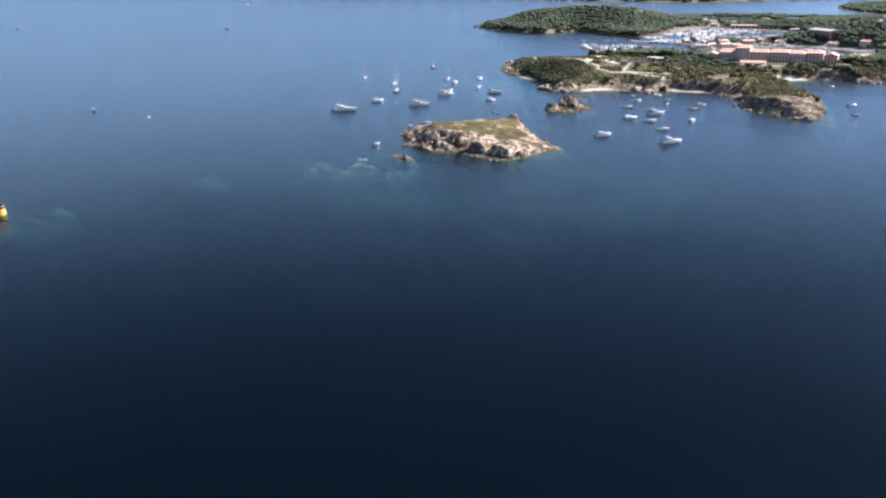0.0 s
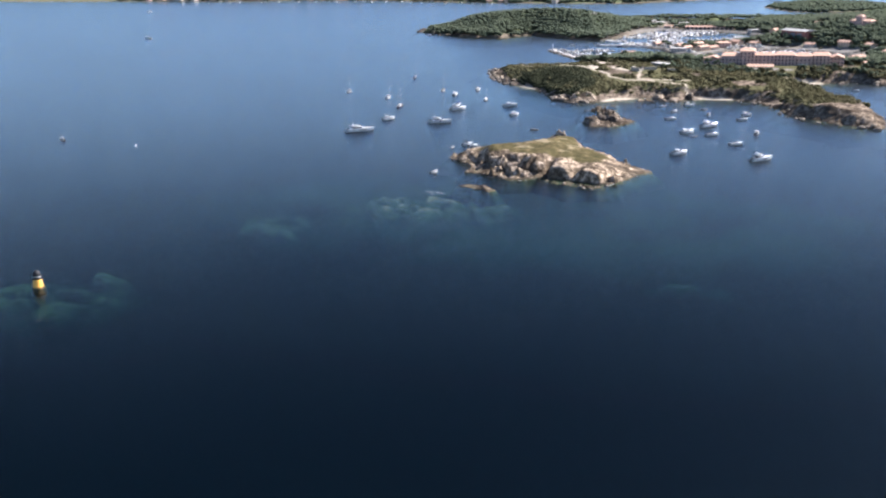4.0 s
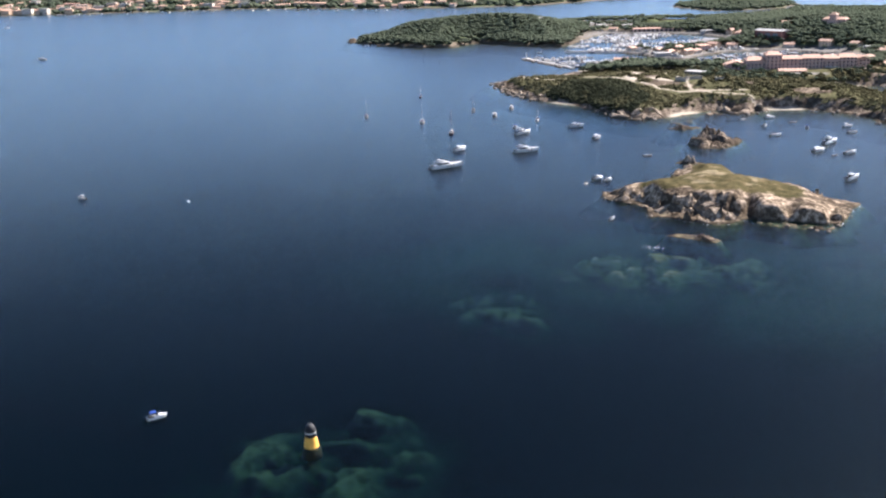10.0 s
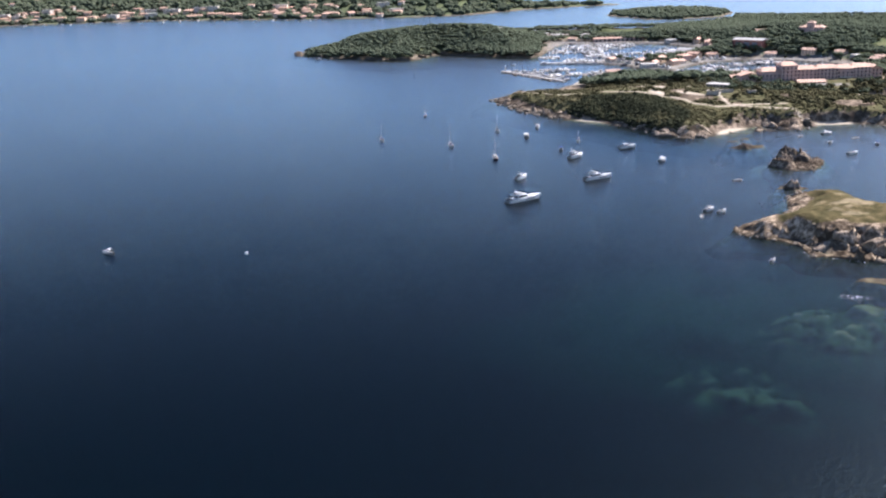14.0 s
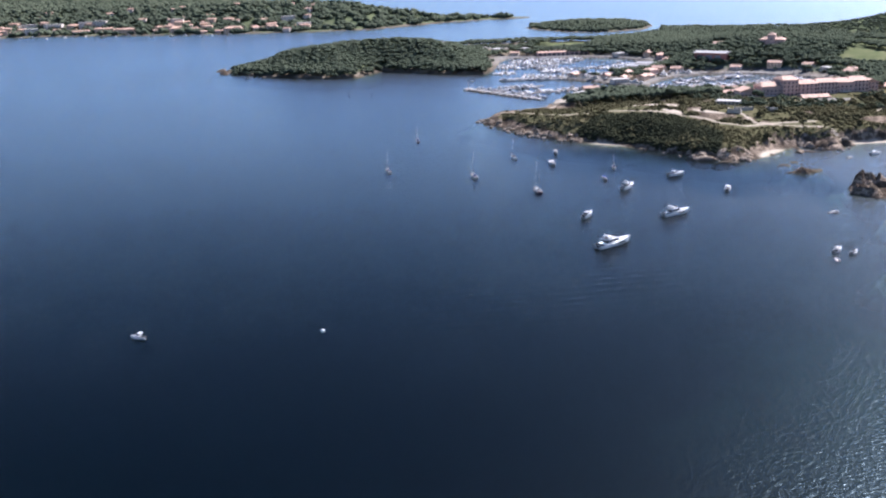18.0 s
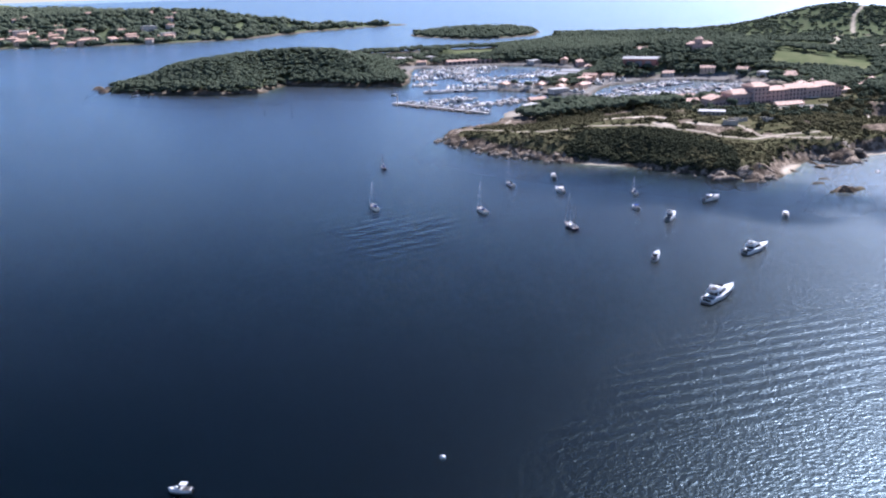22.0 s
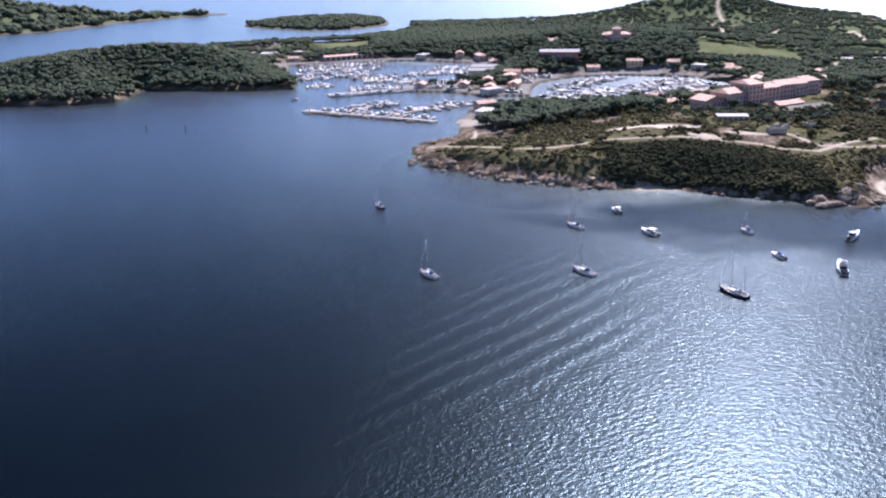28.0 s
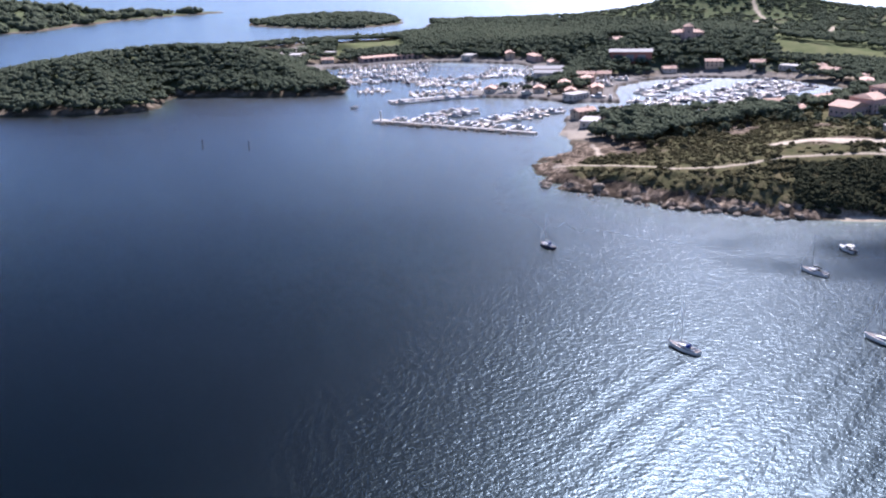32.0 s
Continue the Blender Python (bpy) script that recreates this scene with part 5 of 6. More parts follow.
def ground_at(x, y):
    return float(land_z(arr(x), arr(y))[0])


# the long hotel above the cove
hotel = thing("hotel", "long pink plaster hotel with stepped terracotta roofs", "hotel")
WINGS = [(-198, -182, 962, 976, 14.6, 2.6, 'y'), (-182, -166, 959, 975, 18.0, 2.6, 'x'), (-166, -153, 957, 974, 22.6, 2.4, 'x'), (-153, -136, 959, 973, 18.8, 2.4, 'x'),
         (-136, -118, 961, 975, 19.0, 2.4, 'x'), (-118, -104, 964, 979, 18.0, 2.6, 'x'), (-104, -88, 968, 983, 18.2, 2.6, 'x'), (-88, -76, 975, 990, 15.5, 2.6, 'y')]
for wx0, wx1, wy0, wy1, eave, rise, along in WINGS:
    wing = box("wall", (wx0 + 0.02, wx1 - 0.02, wy0, wy1, 0.0, eave), M_PINK, hotel)
    gable_roof("roof", wx0, wx1, wy0, wy1, eave, rise, M_TILE, wing, over=0.6, hip=0.0 if along == 'y' else 3.0, along=along)
    floors = int((eave - 6.2) / 3.0)
    ncol = max(3, int((wx1 - wx0) / 3.0))
    for k in range(floors):
        for i in range(ncol):
            window_at(wing, wx0 + (i + 0.5) * (wx1 - wx0) / ncol, wy0, 7.4 + k * 3.0, 1.3, 1.7, 'y', -1)
        if wx0 in (-198, -182, -166):
            for i in range(4):
                window_at(wing, wx0 + 0.02, wy0 + (i + 0.5) * (wy1 - wy0) / 4, 7.4 + k * 3.0, 1.2, 1.6, 'x', -1)
    box("string_course", (wx0, wx1, wy0 - 0.12, wy0 - 0.005, 9.9, 10.15), M_OCHRE, wing)
for bx, by, bw in ((-181, 956.4, 10), (-151, 956.4, 12), (-116, 961.4, 10)):
    bal = box("balcony", (bx, bx + bw, by, by + 2.6, 10.3, 10.55), M_PALE, hotel)
    box("parapet", (bx, bx + bw, by, by + 0.15, 10.55, 11.45), M_PALE, bal)
terrace = thing("hotel_terrace", "low terracotta-roofed restaurant with a pale terrace below the hotel", "restaurant")
box("wall", (-158, -136, 938, 948, 3, 11.0), M_OCHRE, terrace)
gable_roof("roof", -158, -136, 938, 948, 11.0, 1.8, M_TILE, terrace)
box("terrace", (-164, -122, 926, 937.8, 2, 8.6), M_CONC, terrace, "pale paved terrace")
for k in range(6):
    box("window", (-156.5 + k * 3.5, -154.5 + k * 3.5, 937.9, 938.02, 8.8, 10.6), M_SHUTTER, terrace)

# the low white-walled buildings on the headland
hb = house("headland_house", 17, 9, 2.7, 1, M_STONEW, "low flat-roofed stone house on the headland", "house", "", 'flat', cols=6)
hb.matrix_world = pose(-230, 908, ground_at(-230, 908), 0, 0, -37)
for rx, ry, ra, rw in ((-236, 868, 20, 12), (-245, 862, -30, 9), (-216, 866, 10, 8)):
    ruin = thing("ruined_wall", "roofless ruin with broken pale stone walls", "ruin", "ruins", pose(rx, ry, ground_at(rx, ry), 0, 0, ra))
    box("wall", (-rw / 2, rw / 2, -3.2, -2.7, -1, 2.4), M_STONEW, ruin, taper=0.08)
    box("wall", (-rw / 2, rw / 2, 2.7, 3.2, -1, 1.8), M_STONEW, ruin, taper=0.08)
    box("wall", (-rw / 2, -rw / 2 + 0.5, -2.68, 2.68, -1, 2.8), M_STONEW, ruin, taper=0.08)
    box("wall", (rw / 2 - 0.5, rw / 2, -2.68, 2.68, -1, 1.3), M_STONEW, ruin, taper=0.08)

# the pink mansion on the wooded hill
cz = ground_at(-45, 1240)
mansion = thing("hill_mansion", "pink mansion with a square tower on the wooded hill", "mansion", m=pose(-45, 1240, cz, 0, 0, -35))
mw = box("wall", (-13, 13, -6, 6, -3, 7.5), M_PINK, mansion)
gable_roof("roof", -13, 13, -6, 6, 7.5, 2.2, M_TILE, mansion, hip=5)
tw = box("tower", (-4, 3.5, -8, -0.5, -3, 12.5), M_PINK, mansion)
gable_roof("tower_roof", -4, 3.5, -8, -0.5, 12.5, 2.4, M_TILE, tw, hip=3.4)
for k in range(2):
    for i in range(7):
        if not 2 <= i <= 3:
            window_at(mw, -11 + i * 3.6, -6, 1 + k * 3.2, 1.1, 1.7, 'y', -1)
    window_at(tw, -0.2, -8, 2 + k * 5, 1.3, 1.8, 'y', -1)
    for i in range(3):
        window_at(mw, -13, -4 + i * 4, 1 + k * 3.2, 1.1, 1.7, 'x', -1)

# the boat shed by the inner basin
shed = thing("boat_shed", "long red boat shed with a pale sheet roof", "shed", m=pose(-113, 1236, ground_at(-113, 1236), 0, 0, -41))
box("wall", (-17, 17, -9, 9, -2, 7.5), plain("red_cladding", (0.26, 0.10, 0.075), 0.7, 0, 0.2, 0.4), shed)
gable_roof("roof", -17, 17, -9, 9, 7.5, 1.6, plain("pale_sheet_roof", (0.27, 0.26, 0.245), 0.9, 0.0, 0.12, 0.3), shed, over=1.0)
M_SHEET = plain("weathered_grey_sheet_roof", (0.24, 0.235, 0.23), 0.9, 0.0, 0.15, 0.3)
for yx, yy, ya, yl, yw in ((-168, 1266, -38, 36, 17), (-186, 1246, -38, 30, 14), (-184, 1388, -62, 48, 12)):
    yard = thing("boatyard_shed", "long low boatyard shed with a grey sheet roof", "shed", "boatyard sheds", pose(yx, yy, ground_at(yx, yy), 0, 0, ya))
    box("wall", (-yl / 2, yl / 2, -yw / 2, yw / 2, -2, 4.6), M_PALE, yard)
    gable_roof("roof", -yl / 2, yl / 2, -yw / 2, yw / 2, 4.6, 1.5, M_SHEET, yard, over=0.6)
    for k in range(4):
        box("door", (-yl / 2 + 2 + k * yl / 4, -yl / 2 + 6 + k * yl / 4, -yw / 2 - 0.1, -yw / 2 + 0.02, 0, 3.6), M_RUBBER, yard)
plaza = thing("harbour_arcade", "long low pink harbour arcade with a terracotta roof", "building", m=pose(-227, 1444, ground_at(-227, 1444), 0, 0, -2))
box("wall", (-33, 33, -5, 5, -2, 3.8), M_PINK, plaza)
gable_roof("roof", -33, 33, -5, 5, 3.8, 1.3, M_TILE, plaza)
for k in range(11):
    box("arch", (-31.5 + k * 5.8, -28 + k * 5.8, -5.08, -4.98, 0.2, 2.8), M_SHUTTER, plaza)
for k in range(3):
    box("door", (-13.5 + 9.5 * k, -7 + 9.5 * k, -9.12, -8.98, 0, 5), M_RUBBER, shed)

# harbour village and villas
rng = random.Random(5)
kinds = [house("village_house", 14, 8, 4.9, 2, M_OCHRE, "ochre harbour house with a terracotta roof", "house", "harbour houses"),
         house("village_house", 20, 9, 5.2, 2, M_PINK, "pink harbour house with a terracotta roof", "house", "harbour houses", 'hip'),
         house("village_house", 11, 8, 3.2, 1, M_PALE, "low pale harbour house with a terracotta roof", "house", "harbour houses"),
         house("village_house", 17, 10, 3.6, 1, M_PALE, "flat-roofed pale harbour building", "house", "harbour houses", 'flat')]
SPOTS = [(-196, 1196, 30, 1), (-180, 1212, -50, 0), (-206, 1222, 40, 3), (-232, 1166, 55, 2), (-222, 1186, 55, 0), (-270, 1212, 45, 2),
         (-140, 1306, 70, 2), (-134, 1340, 75, 1), (-140, 1372, 60, 0), (-165, 1402, 30, 3), 
         (-286, 1462, -20, 2), (-302, 1500, 60, 3), (-318, 1540, 55, 3), (-330, 1590, 40, 2), (-268, 1500, 30, 3), (-100, 1204, -30, 2), (-64, 1190, -40, 0), (-40, 1165, -60, 2),
         (-30, 1140, -70, 3), (-28, 1105, -80, 0), (-30, 1072, 60, 2), (-60, 1050, 40, 1), (-95, 1018, 25, 2), (-122, 1012, 10, 0), (-150, 1018, 0, 1), (-178, 1032, -20, 0),
         (-206, 1048, -25, 2), (-232, 1062, -30, 3), (-262, 1082, -20, 2), (-286, 1086, 0, 0), (-300, 1062, 40, 3), (-18, 1124, -20, 2), (100, 1090, -30, 3), (122, 1078, -20, 3),
         (-52, 1006, 20, 2), (-20, 1020, 40, 0), (-190, 1005, 0, 2), (-240, 1030, -10, 2), (20, 1060, 30, 2), (-90, 1280, 0, 2), (-390, 1410, 20, 3), (-60, 1712, 30, 3), (-30, 1730, 20, 2), (-214, 1158, 50, 0), (-204, 1172, 40, 2), (-242, 1190, 50, 2), (-160, 1214, -45, 2), (-240, 1150, 10, 3)]
first = set()
for hx, hy, ha, k in SPOTS:
    m = pose(hx, hy, ground_at(hx, hy) - 0.2, 0, 0, ha)
    if k in first:
        copy_thing(kinds[k], m)
    else:
        kinds[k].matrix_world = m
        first.add(k)

# the village on the far shore
far_kinds = [house("shore_house", 14, 10, 6.5, 2, M_PALE, "pale house with a terracotta roof on the far shore", "house", "far village", cols=2, side=1),
             house("shore_house", 20, 11, 9.5, 3, M_OCHRE, "tall ochre house with a terracotta roof on the far shore", "house", "far village", 'hip', cols=3, side=1),
             house("shore_house", 26, 12, 12.5, 4, M_PALE, "pale apartment block on the far shore", "apartment block", "far village", 'flat', cols=4, side=1),
             house("shore_house", 12, 9, 4.0, 1, M_PINK, "low pink house with a terracotta roof on the far shore", "house", "far village", cols=2, side=1)]
used_far = set()


def far_ground(x, y):
    return float(far_z(arr(x), arr(y))[0])


for i in range(205):
    for _ in range(40):
        u = rng.random() ** 0.9
        hx = -560 - 1250 * u + rng.uniform(-20, 20)
        hy = 2110 + rng.random() ** 1.6 * 330 + max(0.0, (-hx - 700)) * 0.13
        d = float(inland(arr(hx), arr(hy), FAR)[0])
        dense = 1.0 if d < 110 else 0.22
        if 9 < d < 420 and rng.random() < dense:
            break
    k = rng.choice((0, 0, 1, 1, 3, 3, 1, 2) if d < 110 else (0, 3))
    m = pose(hx, hy, far_ground(hx, hy), 0, 0, rng.uniform(-35, 35))
    if k in used_far:
        copy_thing(far_kinds[k], m)
    else:
        far_kinds[k].matrix_world = m
        used_far.add(k)

# ---- the harbour ----
mole = thing("breakwater", "long concrete breakwater with a rounded rocky head", "breakwater")


def strip(name, a, b, width, z0, z1, material, parent, label=""):
    (ax, ay), (bx, by) = a, b
    L = math.hypot(bx - ax, by - ay)
    ob = box(name, (0, L, -width / 2, width / 2, z0, z1), material, parent, label, taper=0.12)
    ob.matrix_local = pose(ax, ay, 0, 0, 0, math.degrees(math.atan2(by - ay, bx - ax)))
    return ob


strip("quay", (-386, 1160), (-334, 1070), 4.4, -1.2, 0.9, M_CONC, mole)
strip("parapet", (-388.2, 1158), (-338, 1071), 0.6, 0.9, 1.4, M_CONC, mole, "low seaward wall")
lathe("head", [(5.8, -1.2), (5.4, 0.3), (5.0, 0.95)], M_CONC, mole, n=20, x=-387, y=1163)
lathe("light_post", [(0.5, 0.8), (0.4, 2.4), (0.3, 6.0), (0.55, 6.1), (0.5, 6.9), (0.1, 7.2)], M_WHITEP, mole, "white harbour light", 12, -387, 1163)
rb = random.Random(9)


def boulder(name, x, y, z, r, seed, parent=None, material=None):
    bm = bmesh.new()
    bmesh.ops.create_icosphere(bm, subdivisions=2, radius=1)
    for v in bm.verts:
        k = 1 + 0.28 * noise.noise(v.co * 1.3 + Vector((seed, 0, 0))) + 0.14 * noise.noise(v.co * 3 + Vector((0, seed, 0)))
        v.co = Vector((v.co.x * r * k, v.co.y * r * k * 0.8, v.co.z * r * k * 0.62))
    me = bpy.data.meshes.new(name)
    bm.to_mesh(me)
    bm.free()
    me.materials.append(material or M_ISLET_STONE)
    ob = new(name, me)
    ob.parent = parent
    ob.matrix_local = pose(x, y, z, rb.uniform(-15, 15), rb.uniform(-15, 15), rb.uniform(0, 360))
    return ob


M_ISLET_STONE = plain("shore_stone", (0.17, 0.138, 0.103), 0.9, 0, 0.35, 0.6, 0.7, 3)
for k in range(46):
    u = rb.random()
    boulder("armour_stone", -389 + u * 50 - rb.uniform(1.5, 4.5), 1160 - u * 86 - rb.uniform(0, 3), rb.uniform(-0.4, 0.7), rb.uniform(0.9, 1.7), k * 3.1, mole)

PONTOONS = [((-362, 1150), (-313, 1164)), ((-344, 1112), (-276, 1129)), ((-341, 1289), (-319, 1276)), ((-328, 1366), (-252, 1355)), ((-290, 1309), (-208, 1294)),
            ((-334, 1338), (-262, 1326)), ((-304, 1402), (-232, 1362)), ((-284, 1425), (-214, 1390)), ((-288, 1292), (-250, 1256)),
            ((-318, 1248), (-262, 1230)), ((-190, 1136), (-100, 1172)), ((-192, 1104), (-64, 1120)), ((-184, 1074), (-66, 1096)), 
            ((-212, 1126), (-196, 1094)), ((-160, 1300), (-196, 1330)), ((-172, 1276), (-214, 1300))]


def berth_sail(L, hullm, cover):
    root = thing("berthed_sailing_boat", "moored sailing boat with a bare mast at its pontoon", "sailing boat", "berthed boats")
    B, F = L * 0.31, 1.0
    add_hull(root, L, B, F, hullm, M_TEAK if cover is M_SAIL else M_WORN, stations=7, fine=1.9, stern=0.75, trim=False)
    cabin("coachroof", -L * 0.15, L * 0.26, B * 0.58, B * 0.26, F, F + 0.45, 0.1 * L, 0.02, M_WHITE, root)
    tube("mast", [(L * 0.08, 0, F), (L * 0.08, 0, F + L * 1.15)], [0.06, 0.045], M_ALLOY, root, n=5)
    tube("sail_cover", [(L * 0.06, 0, F + 1.5), (-L * 0.28, 0, F + 1.35)], [0.22, 0.12], cover, root, n=6)
    return root


def berth_motor(L, hullm, fly):
    root = thing("berthed_motor_boat", "moored white motor boat at its pontoon", "motor boat", "berthed boats")
    B, F = L * 0.3, 1.15
    add_hull(root, L, B, F, hullm, M_WORN, stations=7, trim=False)
    cab = cabin("cabin", -L * 0.25, L * 0.18, B * 0.8, B * 0.6, F, F + 1.5, 0.16 * L, 0.02, M_WORN, root)
    cabin("window_band", -L * 0.24, L * 0.15, B * 0.81, B * 0.61, F + 0.6, F + 1.15, 0.05 * L, 0.02, M_BLACKGLASS, cab, inset=0.07)
    box("cockpit_sole", (-L * 0.46, -L * 0.26, -B * 0.37, B * 0.37, F * 0.6, F + 0.02), M_TEAK, root)
    if fly:
        cabin("flybridge", -L * 0.26, L * 0.03, B * 0.7, B * 0.5, F + 1.45, F + 2.1, 0.05 * L, 0.0, M_CREAM, root)
    return root


berths = [berth_sail(10, M_WORN, M_SAIL), berth_sail(12, M_WORN, M_BLUE), berth_sail(9, M_NAVY, M_BLUE), berth_motor(9, M_CREAM, False), berth_motor(11.5, M_WORN, True), berth_motor(8, M_NAVY, False)]
placed = set()
for row, (a, b) in enumerate(PONTOONS):
    pn = thing("pontoon", "long floating pontoon with boats moored on both sides", "pontoon", "pontoons")
    strip("walkway", a, b, 2.6, 0.15, 0.75, M_PONTOON, pn)
    L = math.hypot(b[0] - a[0], b[1] - a[1])
    ux, uy = (b[0] - a[0]) / L, (b[1] - a[1]) / L
    ang = math.degrees(math.atan2(uy, ux))
    for k in range(int(L / 18) + 1):
        lathe("mooring_post", [(0.22, -5), (0.22, 2.6), (0.05, 2.8)], M_RUBBER, pn, n=8, x=a[0] + ux * k * 18 - uy * 1.6, y=a[1] + uy * k * 18 + ux * 1.6)
    s = 2.5
    while s < L - 1:
        for sgn in (1, -1):
            if rng.random() < (0.6 if row < 2 else 0.8):
                k = rng.choice((0, 0, 1, 1, 2, 3, 3, 4, 5))
                half = (10, 12, 9, 9, 11.5, 8)[k] / 2
                off = sgn * (half + 2.0)
                x, y = a[0] + ux * s - uy * off, a[1] + uy * s + ux * off
                if float(inland(arr(x), arr(y), COAST)[0]) < -3.5:
                    m = pose(x, y, 0, 0, 0, ang + (90 if (sgn > 0) == (rng.random() < 0.7) else -90) + rng.uniform(-2, 2))
                    if k in placed:
                        copy_thing(berths[k], m)
                    else:
                        berths[k].matrix_world = m
                        placed.add(k)
        s += rng.uniform(4.0, 4.9)

jetty = thing("inner_jetty", "low concrete jetty between the harbour basins", "jetty")
strip("quay", (-346, 1227), (-294, 1219), 9.0, -1.2, 1.1, M_CONC, jetty)
strip("kerb", (-346, 1222.9), (-296, 1215.2), 0.6, 1.1, 1.5, M_CONC, jetty)
for i in range(9):
    copy_thing(berths[(4, 1, 0, 2, 4)[i % 5]], pose(-341 + 8.6 * i, 1217.5 - 1.35 * i - 1.1 * max(0, i - 5) ** 2, 0, 0, 0, -8 - 6 * max(0, i - 5)))

# boats stern-to along the inner side of the breakwater
for i in range(17):
    u = (i + 0.5) / 18
    copy_thing(berths[(0, 3, 1, 4, 2, 0)[i % 6]], pose(-386 + 52 * u + 8.2, 1160 - 90 * u + 4.7, 0, 0, 0, 30 + rng.uniform(-3, 3)))

# boats laid up ashore between the basins
ax_, ay_ = np.meshgrid(np.arange(-292, -150, 7.0), np.arange(1125, 1262, 9.0))
ashore = 0
for x, y in zip(ax_.ravel(), ay_.ravel()):
    x, y = x + rng.uniform(-1.5, 1.5), y + rng.uniform(-1.5, 1.5)
    clear = all(math.hypot(x - hx, y - hy) > 13 for hx, hy, ha, k in SPOTS) and min(math.hypot(x + 168, y - 1266), math.hypot(x + 186, y - 1246), math.hypot(x + 113, y - 1236)) > 22
    if clear and ashore < 40 and float(inland(arr(x), arr(y), COAST)[0]) > 5.5 and rng.random() < 0.75:
        copy_thing(berths[(3, 4, 5, 3)[ashore % 4]], pose(x, y, ground_at(x, y) + 0.4, 0, 0, rng.choice((50, -130, 140)) + rng.uniform(-8, 8)))
        ashore += 1

# small craft lying off the far village
for i in range(26):
    x = -700 - 34 * i + rng.uniform(-14, 14)
    y = next(yy for yy in range(2400, 2100, -3) if float(inland(arr(x), arr(yy), FAR)[0]) < -14 - 20 * (i % 3))
    copy_thing(berths[3], pose(x, y, 0, 0, 0, rng.uniform(0, 360)))

# the low causeway and footbridge across the lagoon
cause = thing("causeway", "long low causeway across the lagoon on dark piers", "causeway")
CW = [(-420, 1722), (-388, 1716), (-316, 1714), (-269, 1698), (-196, 1656)]
for a, b in zip(CW, CW[1:]):
    strip("deck", a, b, 4.0, 0.4, 1.5, M_RUBBER, cause)

# ---- woods and scrub ----
OCTA_F = np.array([(0, 2, 4), (2, 1, 4), (1, 3, 4), (3, 0, 4), (2, 0, 5), (1, 2, 5), (3, 1, 5), (0, 3, 5)])
OCTA_V = np.array([(1, 0, 0), (-1, 0, 0), (0, 1, 0), (0, -1, 0), (0, 0, 1), (0, 0, -1)], float)


def clump_mesh(name, centres, sizes, material, seed):
    """One mesh of many small uneven clumps of leaves."""
    g = np.random.RandomState(seed)
    n = len(centres)
    a = g.uniform(0, 2 * np.pi, n)
    v = np.repeat(OCTA_V[None], n, 0) * g.uniform(0.55, 1.3, (n, 6, 1))
    v[:, :, 2] *= 0.72
    tilt = g.uniform(-0.5, 0.5, (n, 1))
    x = v[:, :, 0] * np.cos(a)[:, None] - v[:, :, 1] * np.sin(a)[:, None]
    y = v[:, :, 0] * np.sin(a)[:, None] + v[:, :, 1] * np.cos(a)[:, None]
    z = v[:, :, 2] + tilt * v[:, :, 0]
    co = np.stack([x, y, z], -1) * sizes[:, None, None] + centres[:, None, :]
    f = (OCTA_F[None] + 6 * np.arange(n)[:, None, None]).reshape(-1, 3)
    me = bpy.data.meshes.new(name)
    me.vertices.add(n * 6)
    me.vertices.foreach_set("co", co.ravel())
    me.loops.add(f.size)
    me.loops.foreach_set("vertex_index", f.ravel().astype(np.int32))
    me.polygons.add(len(f))
    me.polygons.foreach_set("loop_start", np.arange(0, f.size, 3, dtype=np.int32))
    me.polygons.foreach_set("loop_total", np.full(len(f), 3, np.int32))
    me.polygons.foreach_set("use_smooth", np.ones(len(f), bool))
    me.update(calc_edges=True)
    me.materials.append(material)
    return me


def crowns(px, py, pz, radius, height, count, seed, flat=0.55):
    """Clump centres and sizes for many crowns at once: a shell of clumps over each rounded, uneven top."""
    g = np.random.RandomState(seed)
    n = len(px)
    th = g.uniform(0, 2 * np.pi, (n, count))
    cz = g.uniform(-0.1, 1.0, (n, count))
    rr = np.sqrt(np.clip(1 - cz * cz, 0, 1)) * g.uniform(0.6, 1.08, (n, count))
    lop = 1 + 0.3 * np.sin(th * 2 + g.uniform(0, 6, (n, 1))) * g.uniform(0.3, 1, (n, 1))
    x = px[:, None] + radius[:, None] * rr * lop * np.cos(th)
    y = py[:, None] + radius[:, None] * rr * lop * np.sin(th)
    z = pz[:, None] + height[:, None] - radius[:, None] * flat * (1 - cz) * g.uniform(0.8, 1.2, (n, count))
    s = radius[:, None] * g.uniform(0.30, 0.55, (n, count))
    return np.stack([x, y, z], -1).reshape(-1, 3), s.ravel()


def spots(x0, x1, y0, y1, gap, seed):
    g = np.random.RandomState(seed)
    xs, ys = np.meshgrid(np.arange(x0, x1, gap), np.arange(y0, y1, gap))
    return xs.ravel() + g.uniform(-0.48, 0.48, xs.size) * gap, ys.ravel() + g.uniform(-0.48, 0.48, xs.size) * gap


def keep_clear(x, y):
    """True where neither path, road, field, quay nor house stands."""
    ok = (land_crop(x, y, 0) < 0.3) & (land_sand(x, y, np.zeros(x.shape)) < 0.35) & (land_paved(x, y, 0) < 0.4)
    for hx, hy, ha, k in SPOTS + [(-45, 1240, 0, 1), (-113, 1236, 0, 1), (-230, 908, 0, 0), (-236, 868, 0, 2), (-245, 862, 0, 2)]:
        ok &= np.hypot(x - hx, y - hy) > 10.5
    ok &= ~((x > -209) & (x < -60) & (y > 951) & (y < 992)) & ~((x > -170) & (x < -116) & (y > 919) & (y < 952))
    for line in ROADS:
        ok &= to_line(x, y, line) > 5.5
    return ok


